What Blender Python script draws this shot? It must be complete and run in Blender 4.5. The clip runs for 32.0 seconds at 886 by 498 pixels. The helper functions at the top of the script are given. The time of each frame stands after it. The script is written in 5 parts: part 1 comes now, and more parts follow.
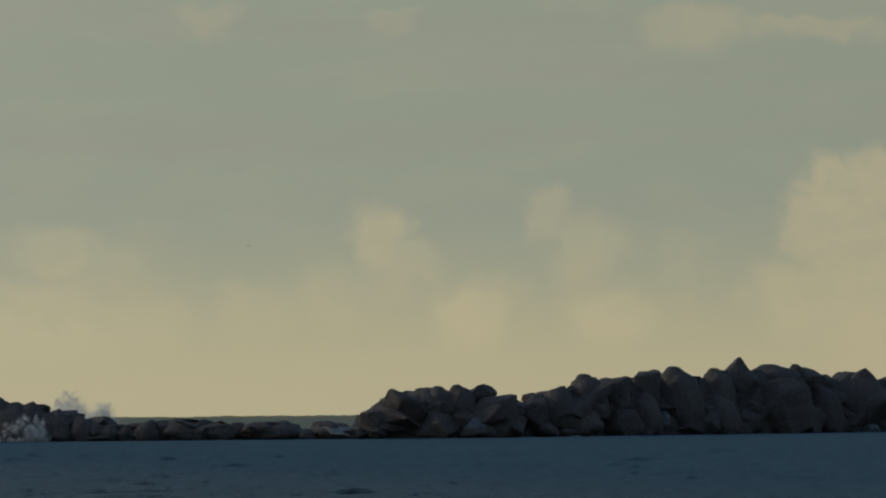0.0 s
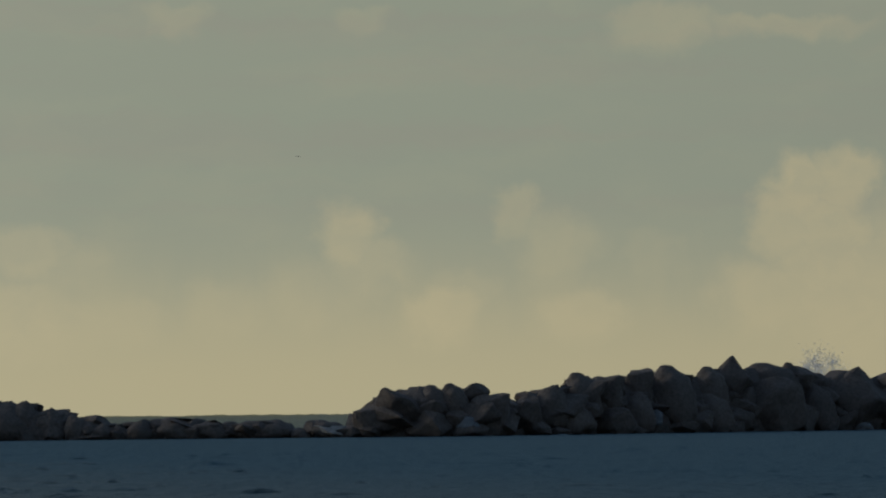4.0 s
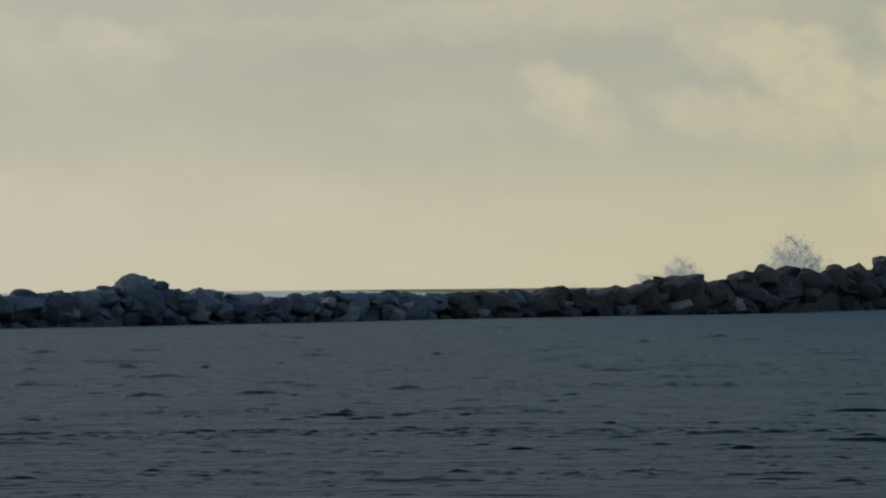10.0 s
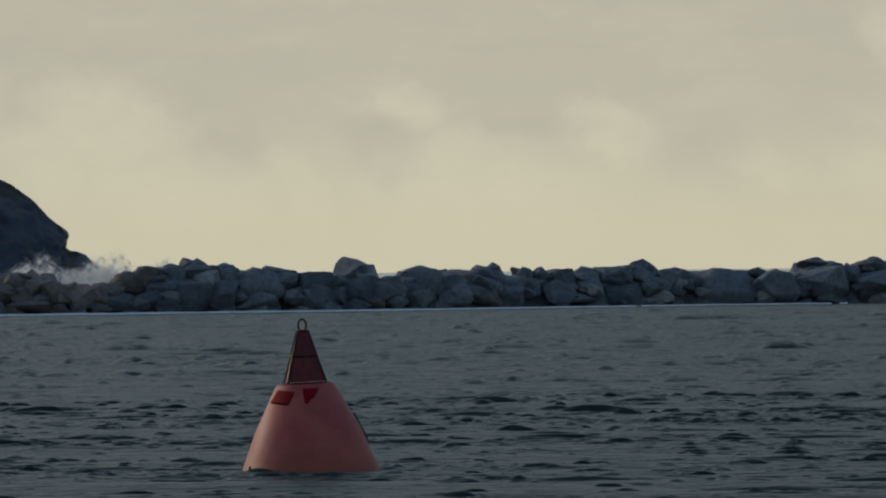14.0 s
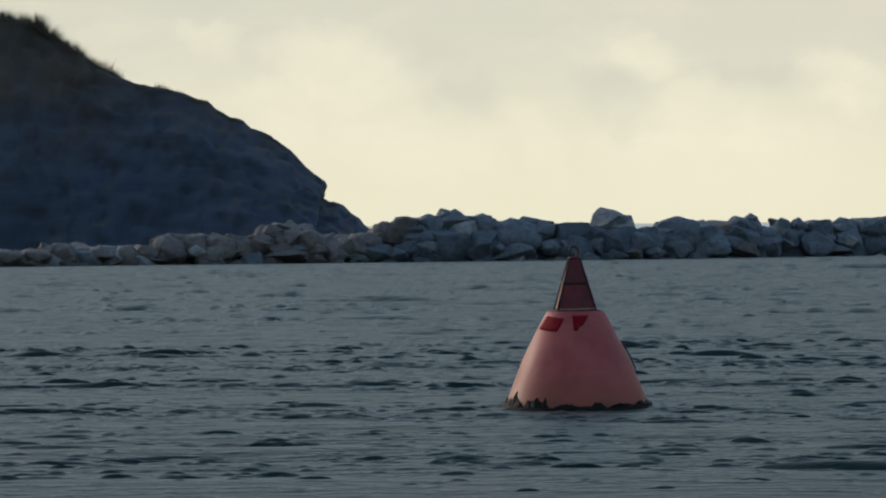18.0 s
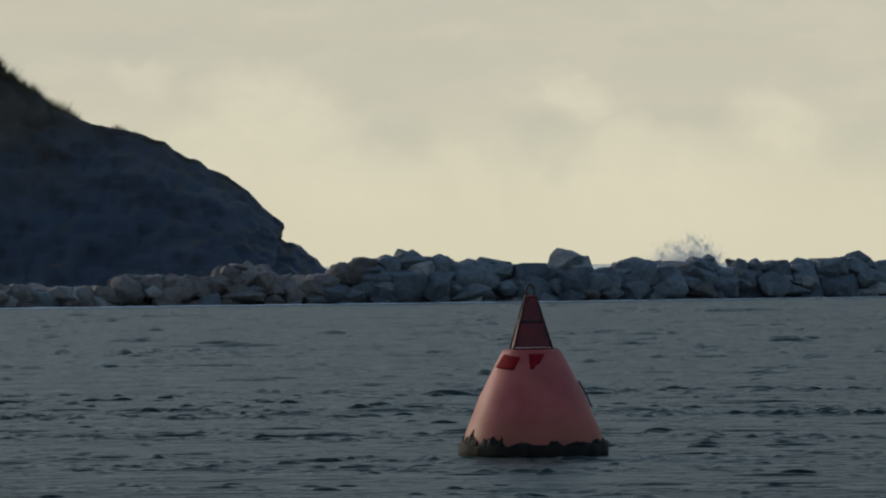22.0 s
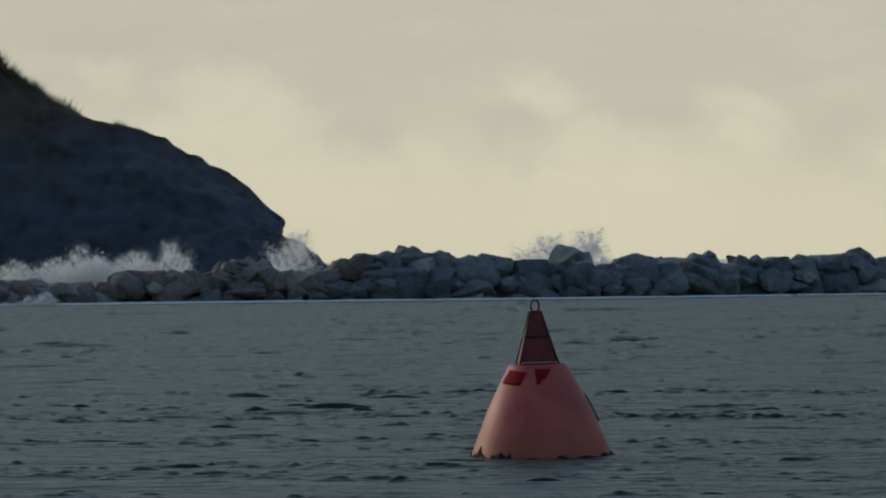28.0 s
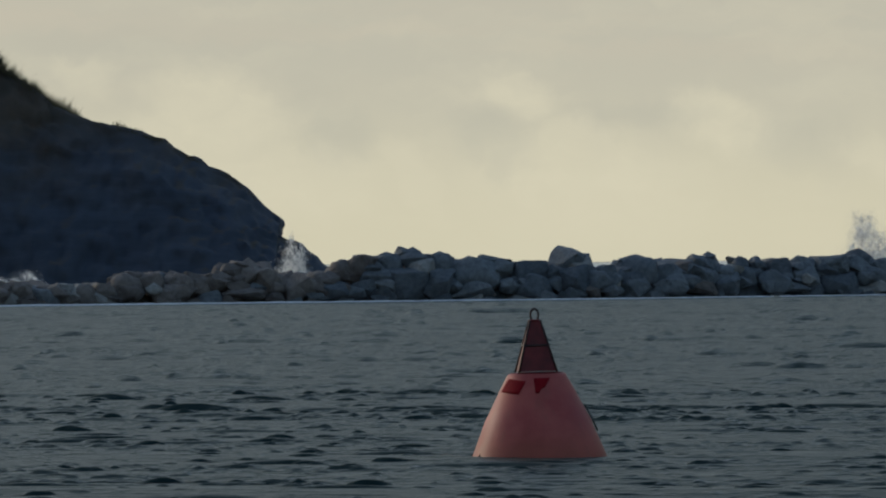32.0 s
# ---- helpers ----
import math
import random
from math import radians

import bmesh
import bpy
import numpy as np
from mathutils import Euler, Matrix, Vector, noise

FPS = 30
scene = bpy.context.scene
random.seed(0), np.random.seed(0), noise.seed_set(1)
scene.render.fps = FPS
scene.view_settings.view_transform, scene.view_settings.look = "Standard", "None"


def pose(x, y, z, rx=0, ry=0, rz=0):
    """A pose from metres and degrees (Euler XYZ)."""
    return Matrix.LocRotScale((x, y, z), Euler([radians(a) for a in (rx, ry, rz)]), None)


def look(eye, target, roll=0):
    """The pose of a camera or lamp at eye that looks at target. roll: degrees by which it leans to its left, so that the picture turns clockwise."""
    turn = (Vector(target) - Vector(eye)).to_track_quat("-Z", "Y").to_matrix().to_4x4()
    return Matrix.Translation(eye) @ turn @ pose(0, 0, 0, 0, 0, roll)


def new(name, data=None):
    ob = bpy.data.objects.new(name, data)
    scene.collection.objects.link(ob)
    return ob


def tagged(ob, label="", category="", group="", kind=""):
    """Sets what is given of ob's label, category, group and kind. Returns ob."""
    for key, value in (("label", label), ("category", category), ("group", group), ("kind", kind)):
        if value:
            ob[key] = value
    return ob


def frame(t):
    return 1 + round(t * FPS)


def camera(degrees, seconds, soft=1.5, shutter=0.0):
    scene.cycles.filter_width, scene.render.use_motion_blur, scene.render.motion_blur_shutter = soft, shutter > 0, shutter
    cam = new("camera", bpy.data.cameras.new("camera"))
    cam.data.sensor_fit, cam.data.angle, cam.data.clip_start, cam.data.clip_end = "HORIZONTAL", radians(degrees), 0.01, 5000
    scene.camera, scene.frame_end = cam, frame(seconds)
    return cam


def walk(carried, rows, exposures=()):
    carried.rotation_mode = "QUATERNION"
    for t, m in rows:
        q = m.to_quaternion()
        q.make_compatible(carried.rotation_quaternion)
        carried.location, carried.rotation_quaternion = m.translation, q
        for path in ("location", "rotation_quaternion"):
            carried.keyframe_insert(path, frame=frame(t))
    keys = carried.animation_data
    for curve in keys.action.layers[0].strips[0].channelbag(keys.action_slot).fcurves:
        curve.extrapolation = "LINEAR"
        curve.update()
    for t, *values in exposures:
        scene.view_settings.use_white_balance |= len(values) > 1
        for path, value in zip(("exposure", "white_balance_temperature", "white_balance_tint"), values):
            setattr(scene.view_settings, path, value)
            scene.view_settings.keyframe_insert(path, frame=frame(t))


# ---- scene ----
EYE = Vector((0.0, 0.0, 1.67))
RIM = 4600.0
cam = camera(11.0, 32.0, soft=2.1)


def bearing(az, r, z=0.0):
    """The place r metres from the eye's foot, az degrees clockwise from the y axis."""
    a = radians(az)
    return Vector((r * math.sin(a), r * math.cos(a), z))


def aim(az, el, roll):
    e = radians(el)
    return look(EYE, EYE + bearing(az, math.cos(e), math.sin(e)), roll)


# seconds, bearing, tilt and lean of the hand-held long lens
LOOK_ROWS = (
    (0.0, 33.537, 2.040, -0.535),
    (0.5, 33.539, 2.214, -0.577),
    (1.0, 33.580, 2.231, -0.567),
    (1.5, 33.580, 2.182, -0.562),
    (2.0, 33.612, 2.153, -0.594),
    (2.5, 33.634, 2.182, -0.568),
    (3.0, 33.654, 2.115, -0.560),
    (3.5, 33.636, 2.053, -0.599),
    (5.5, 33.587, 1.984, -0.503),
    (6.0, 33.536, 1.990, -0.558),
    (6.5, 33.583, 1.926, -0.565),
    (7.0, 33.137, 1.921, -0.554),
    (7.5, 32.510, 1.828, -0.563),
    (7.8, 32.243, 1.755, -0.579),
    (8.0, 31.406, 1.497, -0.647),
    (8.1, 29.946, 1.373, -0.568),
    (8.2, 28.023, 1.276, -0.630),
    (8.3, 26.136, 1.127, -0.569),
    (8.4, 24.345, 1.024, -0.536),
    (8.5, 23.117, 0.943, -0.462),
    (8.6, 22.237, 0.914, -0.573),
    (9.0, 20.303, 0.719, -0.524),
    (9.5, 18.122, 0.655, -0.577),
    (10.0, 16.087, 0.478, -0.557),
    (10.5, 15.664, 0.443, -0.616),
    (11.0, 15.741, 0.399, -0.575),
    (11.5, 15.882, 0.473, -0.575),
    (12.0, 16.033, 0.494, -0.577),
    (12.2, 15.553, 0.618, -0.530),
    (12.4, 13.325, 0.494, -0.574),
    (12.6, 11.112, 0.422, -0.621),
    (12.8, 9.474, 0.375, -0.560),
    (13.0, 8.223, 0.326, -0.585),
    (13.4, 6.365, 0.318, -0.614),
    (13.5, 5.894, 0.350, -0.583),
    (13.8, 4.209, 0.299, -0.591),
    (14.0, 2.681, 0.266, -0.621),
    (14.1, 1.760, 0.250, -0.698),
    (14.2, 0.791, 0.227, -0.667),
    (14.3, -0.077, 0.179, -0.645),
    (14.5, -1.496, 0.123, -0.691),
    (16.5, -1.825, -0.147, -0.540),
    (17.0, -1.440, -0.154, -0.566),
    (17.5, -0.897, -0.243, -0.501),
    (18.0, -0.529, -0.315, -0.550),
    (18.5, -0.103, -0.359, -0.614),
    (19.0, 0.331, -0.300, -0.576),
    (19.5, 0.654, -0.304, -0.545),
    (20.0, 0.150, -0.244, -0.555),
    (20.5, 0.281, -0.272, -0.552),
    (21.0, 0.118, -0.086, -0.530),
    (21.5, -0.005, 0.058, -0.572),
    (22.0, 0.006, 0.186, -0.585),
    (22.5, 0.001, 0.199, -0.540),
    (23.0, -0.073, 0.189, -0.525),
    (23.5, -0.052, 0.144, -0.552),
    (24.0, -0.044, 0.101, -0.554),
    (24.5, -0.006, 0.118, -0.556),
    (25.0, -0.007, 0.154, -0.552),
    (25.5, 0.002, 0.111, -0.554),
    (27.5, -0.008, 0.147, -0.584),
    (28.0, -0.006, 0.139, -0.536),
    (28.5, 0.006, 0.127, -0.512),
    (29.0, 0.006, 0.140, -0.532),
    (29.5, 0.003, 0.124, -0.582),
    (30.0, 0.004, 0.152, -0.550),
    (30.5, -0.007, 0.149, -0.570),
    (31.0, 0.004, 0.153, -0.545),
    (31.5, 0.006, 0.121, -0.561),
    (32.0, 0.000, 0.154, -0.529),
)
EXPOSURES = (
    (0.0, -0.48, 6500, 8), (0.9, -0.55, 6500, 8), (7.9, -0.55, 6500, 8), (8.3, -0.47, 6480, 8), (8.8, -0.25, 6450, 8), (10.0, -0.22, 6450, 8), (12.0, -0.2, 6500, 8), (13.0, -0.2, 6600, 7),
    (14.5, -0.2, 6650, 7), (16.5, 0.42, 6500, 7), (18.5, 0.33, 6450, 7), (20.0, 0.23, 6450, 7), (20.8, 0.21, 6500, 7), (21.5, 0.09, 6550, 7), (22.4, -0.02, 6600, 7), (23.2, -0.07, 6600, 7), (25.0, -0.07, 6600, 7), (32.0, -0.07, 6600, 7),
)
walk(cam, [(t, aim(az, el, roll)) for t, az, el, roll in LOOK_ROWS], EXPOSURES)

# ---- sky and sun ----
SUN_AZ, SUN_EL = -48.0, 17.0
world = bpy.data.worlds.new("evening_sky")
scene.world = world
world.use_nodes = True
wn = world.node_tree.nodes
sky = wn.new("ShaderNodeTexSky")
sky.sky_type, sky.sun_disc = "NISHITA", False
sky.ozone_density, sky.dust_density = 1.5, 1.0
sky.sun_elevation, sky.sun_rotation = radians(SUN_EL), radians(SUN_AZ)
wn["Background"].inputs["Strength"].default_value = 0.15
world.node_tree.links.new(sky.outputs[0], wn["Background"].inputs["Color"])
sun = new("sun", bpy.data.lights.new("sun", "SUN"))
sun.data.energy, sun.data.angle, sun.data.color = 0.85, radians(12), (1.0, 0.86, 0.68)
sun.matrix_basis = look(bearing(SUN_AZ, 100 * math.cos(radians(SUN_EL)), 100 * math.sin(radians(SUN_EL))), (0, 0, 0))


# ---- materials ----
class Nodes:
    """A small writer of node trees."""

    def __init__(self, name):
        self.mat = bpy.data.materials.new(name)
        self.mat.use_nodes = True
        self.tree = self.mat.node_tree
        self.tree.nodes.clear()

    def add(self, kind, *links, **props):
        n = self.tree.nodes.new("ShaderNode" + kind)
        for k, v in props.items():
            if k == "op":
                n.operation = v
            elif k == "blend":
                n.blend_type = v
            elif k == "interp":
                n.interpolation_type = v
        for i, v in enumerate(links):
            self.put(n, i, v)
        return n

    def put(self, n, i, v):
        if v is None:
            return
        if isinstance(v, bpy.types.NodeSocket):
            self.tree.links.new(v, n.inputs[i])
        else:
            n.inputs[i].default_value = v

    def math(self, op, a, b=None, c=None, clamp=False):
        n = self.add("Math", a, b, c, op=op)
        n.use_clamp = clamp
        return n.outputs[0]

    def mix(self, fac, a, b, blend="MIX"):
        n = self.tree.nodes.new("ShaderNodeMix")
        n.data_type, n.blend_type = "RGBA", blend
        self.put(n, 0, fac)
        self.put(n, 6, a)
        self.put(n, 7, b)
        return n.outputs[2]

    def ramp(self, v, a, b, lo=0.0, hi=1.0):
        n = self.add("MapRange", v, a, b, lo, hi, interp="SMOOTHSTEP")
        return n.outputs[0]

    def noise(self, vec, scale, detail=4.0, rough=0.55):
        n = self.tree.nodes.new("ShaderNodeTexNoise")
        self.put(n, "Vector", vec)
        n.inputs["Scale"].default_value = scale
        n.inputs["Detail"].default_value = detail
        n.inputs["Roughness"].default_value = rough
        return n.outputs["Fac"]

    def coord(self):
        return self.tree.nodes.new("ShaderNodeTexCoord").outputs["Object"]

    def place(self):
        return self.tree.nodes.new("ShaderNodeNewGeometry").outputs["Position"]

    def bump(self, height, strength, dist):
        n = self.tree.nodes.new("ShaderNodeBump")
        n.inputs["Strength"].default_value = strength
        n.inputs["Distance"].default_value = dist
        self.put(n, "Height", height)
        return n.outputs[0]

    def surface(self, color, rough, normal=None, metal=0.0, ior=1.45, gloss=0.5):
        n = self.tree.nodes.new("ShaderNodeBsdfPrincipled")
        self.put(n, "Base Color", color)
        self.put(n, "Roughness", rough)
        n.inputs["Metallic"].default_value = metal
        n.inputs["IOR"].default_value = ior
        self.put(n, "Specular IOR Level", gloss)
        self.put(n, "Normal", normal)
        return self.end(n.outputs[0])

    def end(self, shader):
        out = self.tree.nodes.new("ShaderNodeOutputMaterial")
        self.tree.links.new(shader, out.inputs[0])
        return self.mat


def rgb(r, g, b):
    return (r, g, b, 1.0)


def stone_material(name, lo, hi, wet=0.35):
    n = Nodes(name)
    pos = n.place()
    rnd = n.tree.nodes.new("ShaderNodeObjectInfo").outputs["Random"]
    big = n.noise(pos, 0.55, 3)
    fine = n.noise(pos, 5.0, 6, 0.65)
    t = n.math("ADD", n.math("MULTIPLY", rnd, 0.65), n.math("MULTIPLY", n.ramp(big, 0.3, 0.7), 0.35))
    col = n.mix(t, rgb(*lo), rgb(*hi))
    col = n.mix(n.ramp(fine, 0.35, 0.75, 0.0, 0.5), col, rgb(lo[0] * 0.45, lo[1] * 0.45, lo[2] * 0.5))
    # weed and wet stone along the tide mark, ragged
    z = n.add("SeparateXYZ", pos).outputs[2]
    tide = n.math("ADD", z, n.math("MULTIPLY", n.noise(pos, 1.3, 4), -0.9))
    col = n.mix(n.ramp(tide, -0.15, 0.25, wet, 0.0), col, rgb(0.03, 0.032, 0.028))
    return n.surface(col, n.ramp(fine, 0.2, 0.8, 0.65, 0.95), n.bump(n.math("ADD", fine, n.math("MULTIPLY", big, 2.0)), 0.7, 0.12))


M_TAN = stone_material("tan_granite", (0.145, 0.122, 0.107), (0.27, 0.235, 0.208))
M_GREY = stone_material("blue_grey_granite", (0.11, 0.128, 0.145), (0.235, 0.258, 0.268))
M_PALE = stone_material("pale_granite", (0.27, 0.265, 0.245), (0.39, 0.38, 0.35), 0.15)
M_DARK = stone_material("dark_basalt", (0.076, 0.064, 0.056), (0.13, 0.11, 0.095))
M_SLATE = stone_material("dark_slate_granite", (0.08, 0.095, 0.11), (0.155, 0.175, 0.19))
STONE = (M_TAN, M_GREY, M_PALE, M_DARK, M_SLATE)


def plain_material(name, color, rough=0.6, vary=0.3, scale=6.0, metal=0.0, gloss=0.5):
    n = Nodes(name)
    pos = n.coord()
    t = n.noise(pos, scale, 5)
    dark = [c * (1 - vary) for c in color]
    fine = n.noise(pos, scale * 7, 4)
    col = n.mix(n.ramp(t, 0.3, 0.7), rgb(*dark), rgb(*color))
    return n.surface(col, rough, n.bump(fine, 0.25, 0.01), metal, 1.45, gloss)


def float_material():
    n = Nodes("sun_bleached_orange_plastic")
    pos = n.coord()
    z = n.add("SeparateXYZ", pos).outputs[2]
    patchy = n.noise(pos, 3.2, 4)
    streak = n.noise(n.add("VectorMath", pos, (9.0, 9.0, 1.2), op="MULTIPLY").outputs[0], 1.0, 4)
    col = n.mix(n.ramp(patchy, 0.35, 0.65), rgb(0.37, 0.058, 0.052), rgb(0.455, 0.098, 0.08))
    low = n.math("ADD", z, n.math("MULTIPLY", patchy, 0.35))
    col = n.mix(n.ramp(low, 0.2, 0.6, 0.8, 0.0), col, rgb(0.31, 0.078, 0.038))
    col = n.mix(n.ramp(streak, 0.52, 0.75, 0.0, 0.35), col, rgb(0.27, 0.09, 0.065))
    col = n.mix(n.ramp(low, 0.1, 0.24, 0.8, 0.0), col, rgb(0.14, 0.05, 0.025))
    return n.surface(col, n.ramp(patchy, 0.3, 0.7, 0.5, 0.66), n.bump(n.noise(pos, 30, 4), 0.2, 0.01))


M_FLOAT = float_material()
M_PANEL = plain_material("dark_red_paint", (0.175, 0.013, 0.012), 0.55, 0.5, 7)
M_PATCH = plain_material("red_reflective_tape", (0.25, 0.006, 0.012), 0.8, 0.2, 20, 0.0, 0.15)
M_STRUT = plain_material("dark_rusted_steel", (0.05, 0.018, 0.015), 0.6, 0.4, 12)
M_RUBBER = plain_material("black_wet_rubber", (0.022, 0.02, 0.018), 0.35, 0.5, 9)
M_WEED = plain_material("brown_seaweed", (0.016, 0.012, 0.008), 0.75, 0.6, 14, 0.0, 0.25)


def sea_material(name, haze_mix, ior, sheen, sheen_head, far):
    n = Nodes(name)
    pos = n.coord()
    chop = n.noise(n.add("VectorMath", pos, (2.4, 3.6, 1.0), op="MULTIPLY").outputs[0], 1.0, 3, 0.55)
    ripple = n.noise(n.add("VectorMath", pos, (7.0, 11.0, 1.0), op="MULTIPLY").outputs[0], 1.0, 2, 0.5)
    wavelet = n.noise(n.add("VectorMath", pos, (0.85, 1.7, 1.0), op="MULTIPLY").outputs[0], 1.0, 3, 0.6)
    h = n.math("ADD", n.ramp(chop, 0.42, 0.9, 0.0, 1.5), n.math("MULTIPLY", ripple, 0.22))
    h = n.math("ADD", h, n.ramp(wavelet, 0.55, 0.72, 0.0, 0.8))
    silt = n.noise(pos, 0.06, 3)
    col = n.mix(n.ramp(silt, 0.3, 0.7), rgb(0.016, 0.030, 0.030), rgb(0.020, 0.036, 0.035))
    # pale haze over the distant open sea, mixed into the body colour
    col = n.mix(haze_mix, col, rgb(0.12, 0.115, 0.09))
    # body and glossy colours both turn bluer and darker towards the head of the breakwater
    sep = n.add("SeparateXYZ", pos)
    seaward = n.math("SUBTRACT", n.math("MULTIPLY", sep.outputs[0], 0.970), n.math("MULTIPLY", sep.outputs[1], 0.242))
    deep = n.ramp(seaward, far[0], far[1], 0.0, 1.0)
    col = n.mix(n.math("MULTIPLY", deep, 1.0 - haze_mix), col, rgb(0.002, 0.020, 0.034))
    body = n.tree.nodes.new("ShaderNodeBsdfDiffuse")
    facet = n.bump(h, 1.0, 0.014)
    n.put(body, "Color", col)
    n.put(body, "Normal", facet)
    shine = n.tree.nodes.new("ShaderNodeBsdfGlossy")
    n.put(shine, "Color", n.mix(deep, rgb(*sheen), rgb(*sheen_head)))
    n.put(shine, "Roughness", 0.4)
    n.put(shine, "Normal", facet)
    fresnel = n.tree.nodes.new("ShaderNodeFresnel")
    n.put(fresnel, "IOR", ior)
    n.put(fresnel, "Normal", facet)
    return n.end(n.add("MixShader", fresnel.outputs[0], body.outputs[0], shine.outputs[0]).outputs[0])


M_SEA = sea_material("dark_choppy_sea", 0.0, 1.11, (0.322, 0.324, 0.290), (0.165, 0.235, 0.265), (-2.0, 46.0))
M_SWELL = sea_material("hazy_open_sea", 1.0, 1.33, (1.0, 0.97, 0.88), (0.37, 0.355, 0.26), (28.0, 72.0))


def foam_material(name, see_through, glow_through):
    n = Nodes(name)
    d = n.add("BsdfDiffuse", rgb(0.94, 0.92, 0.88))
    t = n.add("BsdfTranslucent", rgb(0.94, 0.92, 0.88))
    m = n.add("MixShader", glow_through, d.outputs[0], t.outputs[0]).outputs[0]
    if see_through:
        m = n.add("MixShader", see_through, m, n.add("BsdfTransparent", rgb(1, 1, 1)).outputs[0]).outputs[0]
    return n.end(m)


M_SPRAY = foam_material("sea_spray", 0.0, 0.5)
M_FOAM = foam_material("sea_foam", 0.0, 0.2)


def hill_material():
    n = Nodes("dark_hazy_headland")
    pos = n.place()
    sep = n.add("SeparateXYZ", pos)
    strata = n.noise(n.add("VectorMath", pos, (0.16, 0.1, 0.9), op="MULTIPLY").outputs[0], 1.0, 6, 0.6)
    scrub = n.noise(pos, 0.5, 6, 0.65)
    patch = n.noise(n.add("VectorMath", pos, (0.11, 0.05, 0.17), op="MULTIPLY").outputs[0], 1.0, 5, 0.6)
    # the blue cast of distance haze is put into the rock colour
    hazy_rock = n.mix(n.ramp(strata, 0.32, 0.68), rgb(0.036, 0.046, 0.064), rgb(0.058, 0.071, 0.097))
    hazy_rock = n.mix(n.ramp(scrub, 0.5, 0.75, 0.0, 0.25), hazy_rock, rgb(0.085, 0.086, 0.092))
    up = n.add("SeparateXYZ", n.tree.nodes.new("ShaderNodeNewGeometry").outputs["Normal"]).outputs[2]
    grass = n.mix(n.ramp(scrub, 0.3, 0.7), rgb(0.10, 0.07, 0.045), rgb(0.062, 0.052, 0.038))
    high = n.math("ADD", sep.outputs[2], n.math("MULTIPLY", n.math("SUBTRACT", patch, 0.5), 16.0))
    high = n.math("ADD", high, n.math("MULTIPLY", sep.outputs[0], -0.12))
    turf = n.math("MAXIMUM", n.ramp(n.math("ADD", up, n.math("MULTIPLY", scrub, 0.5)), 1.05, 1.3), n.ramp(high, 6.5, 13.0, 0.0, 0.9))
    col = n.mix(turf, hazy_rock, grass)
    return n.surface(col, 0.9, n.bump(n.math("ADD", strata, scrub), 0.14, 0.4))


M_HILL = hill_material()
M_GRASS = plain_material("dry_grass", (0.10, 0.085, 0.045), 0.9, 0.4, 0.8)

# bearing, height, half widths (degrees) and strength of the larger clouds
CLOUDS_SEAWARD = (
    (32.75, 2.31, 0.44, 0.37, 0.75), (32.93, 1.92, 0.53, 0.32, 0.5), (34.86, 2.53, 0.35, 0.27, 0.5), (35.29, 2.21, 0.56, 0.32, 0.35), (33.92, 1.31, 0.5, 0.34, 0.85),
    (35.61, 1.26, 0.6, 0.28, 0.7), (38.37, 2.82, 0.44, 0.35, 0.95), (38.89, 2.88, 0.46, 0.39, 0.9), (38.09, 2.43, 0.39, 0.42, 0.85), (38.69, 2.15, 0.84, 0.63, 0.9),
    (37.93, 1.48, 0.7, 0.39, 0.7), (39.05, 1.51, 1.13, 0.77, 0.8), (28.79, 2.1, 0.55, 0.28, 0.5), (29.25, 1.89, 0.49, 0.28, 0.25), (28.69, 1.33, 0.84, 0.39, 0.45),
    (31.18, 1.41, 0.56, 0.32, 0.3), (29.71, 1.25, 0.77, 0.28, 0.35),
)
CLOUDS_SEAWARD_HIGH = (
    (36.7, 4.85, 0.7, 0.24, 0.45), (38.18, 4.79, 1.2, 0.13, 0.4), (30.65, 4.98, 0.46, 0.17, 0.3), (32.9, 4.96, 0.42, 0.13, 0.25), (40.02, 1.85, 0.99, 1.13, 0.8),
    (36.52, 2.03, 0.42, 0.25, 0.2), (34.13, 1.59, 0.42, 0.21, 0.3), (32.3, 1.57, 0.63, 0.35, 0.3),
)
CLOUDS_MIDDLE = (
    (20.99, 3.01, 0.88, 0.41, 1.0), (20.07, 3.08, 0.53, 0.32, 0.65), (21.41, 2.62, 0.77, 0.51, 0.95), (22.15, 2.3, 1.06, 0.51, 0.85), (22.64, 2.38, 0.65, 0.41, 0.85),
    (21.17, 2.13, 0.99, 0.35, 0.65), (22.71, 3.21, 0.6, 0.28, 0.7), (23.06, 3.03, 0.42, 0.25, 0.5), (24.19, 2.44, 0.67, 0.25, 0.5), (18.28, 2.49, 0.46, 0.35, 0.75),
    (18.44, 2.25, 0.63, 0.3, 0.5), (20.05, 2.19, 0.67, 0.25, 0.55), (28.61, 2.12, 0.7, 0.28, 0.35), (23.07, 1.48, 0.74, 0.46, 0.65), (22.72, 1.06, 0.91, 0.49, 0.5),
    (25.11, 1.16, 0.99, 0.39, 0.45), (28.34, 1.34, 1.41, 0.39, 0.5), (24.75, 2.28, 0.84, 0.2, 0.35), (18.91, 3.49, 3.17, 0.23, 0.45),
)
CLOUDS_MIDDLE_LOW = (
    (12.71, 3.13, 0.77, 0.25, 0.5), (11.8, 2.94, 0.7, 0.42, 0.3), (14.9, 1.19, 0.99, 0.32, 0.3), (12.31, 1.18, 0.84, 0.35, 0.35), (16.29, 3.28, 2.96, 0.15, 0.3),
)
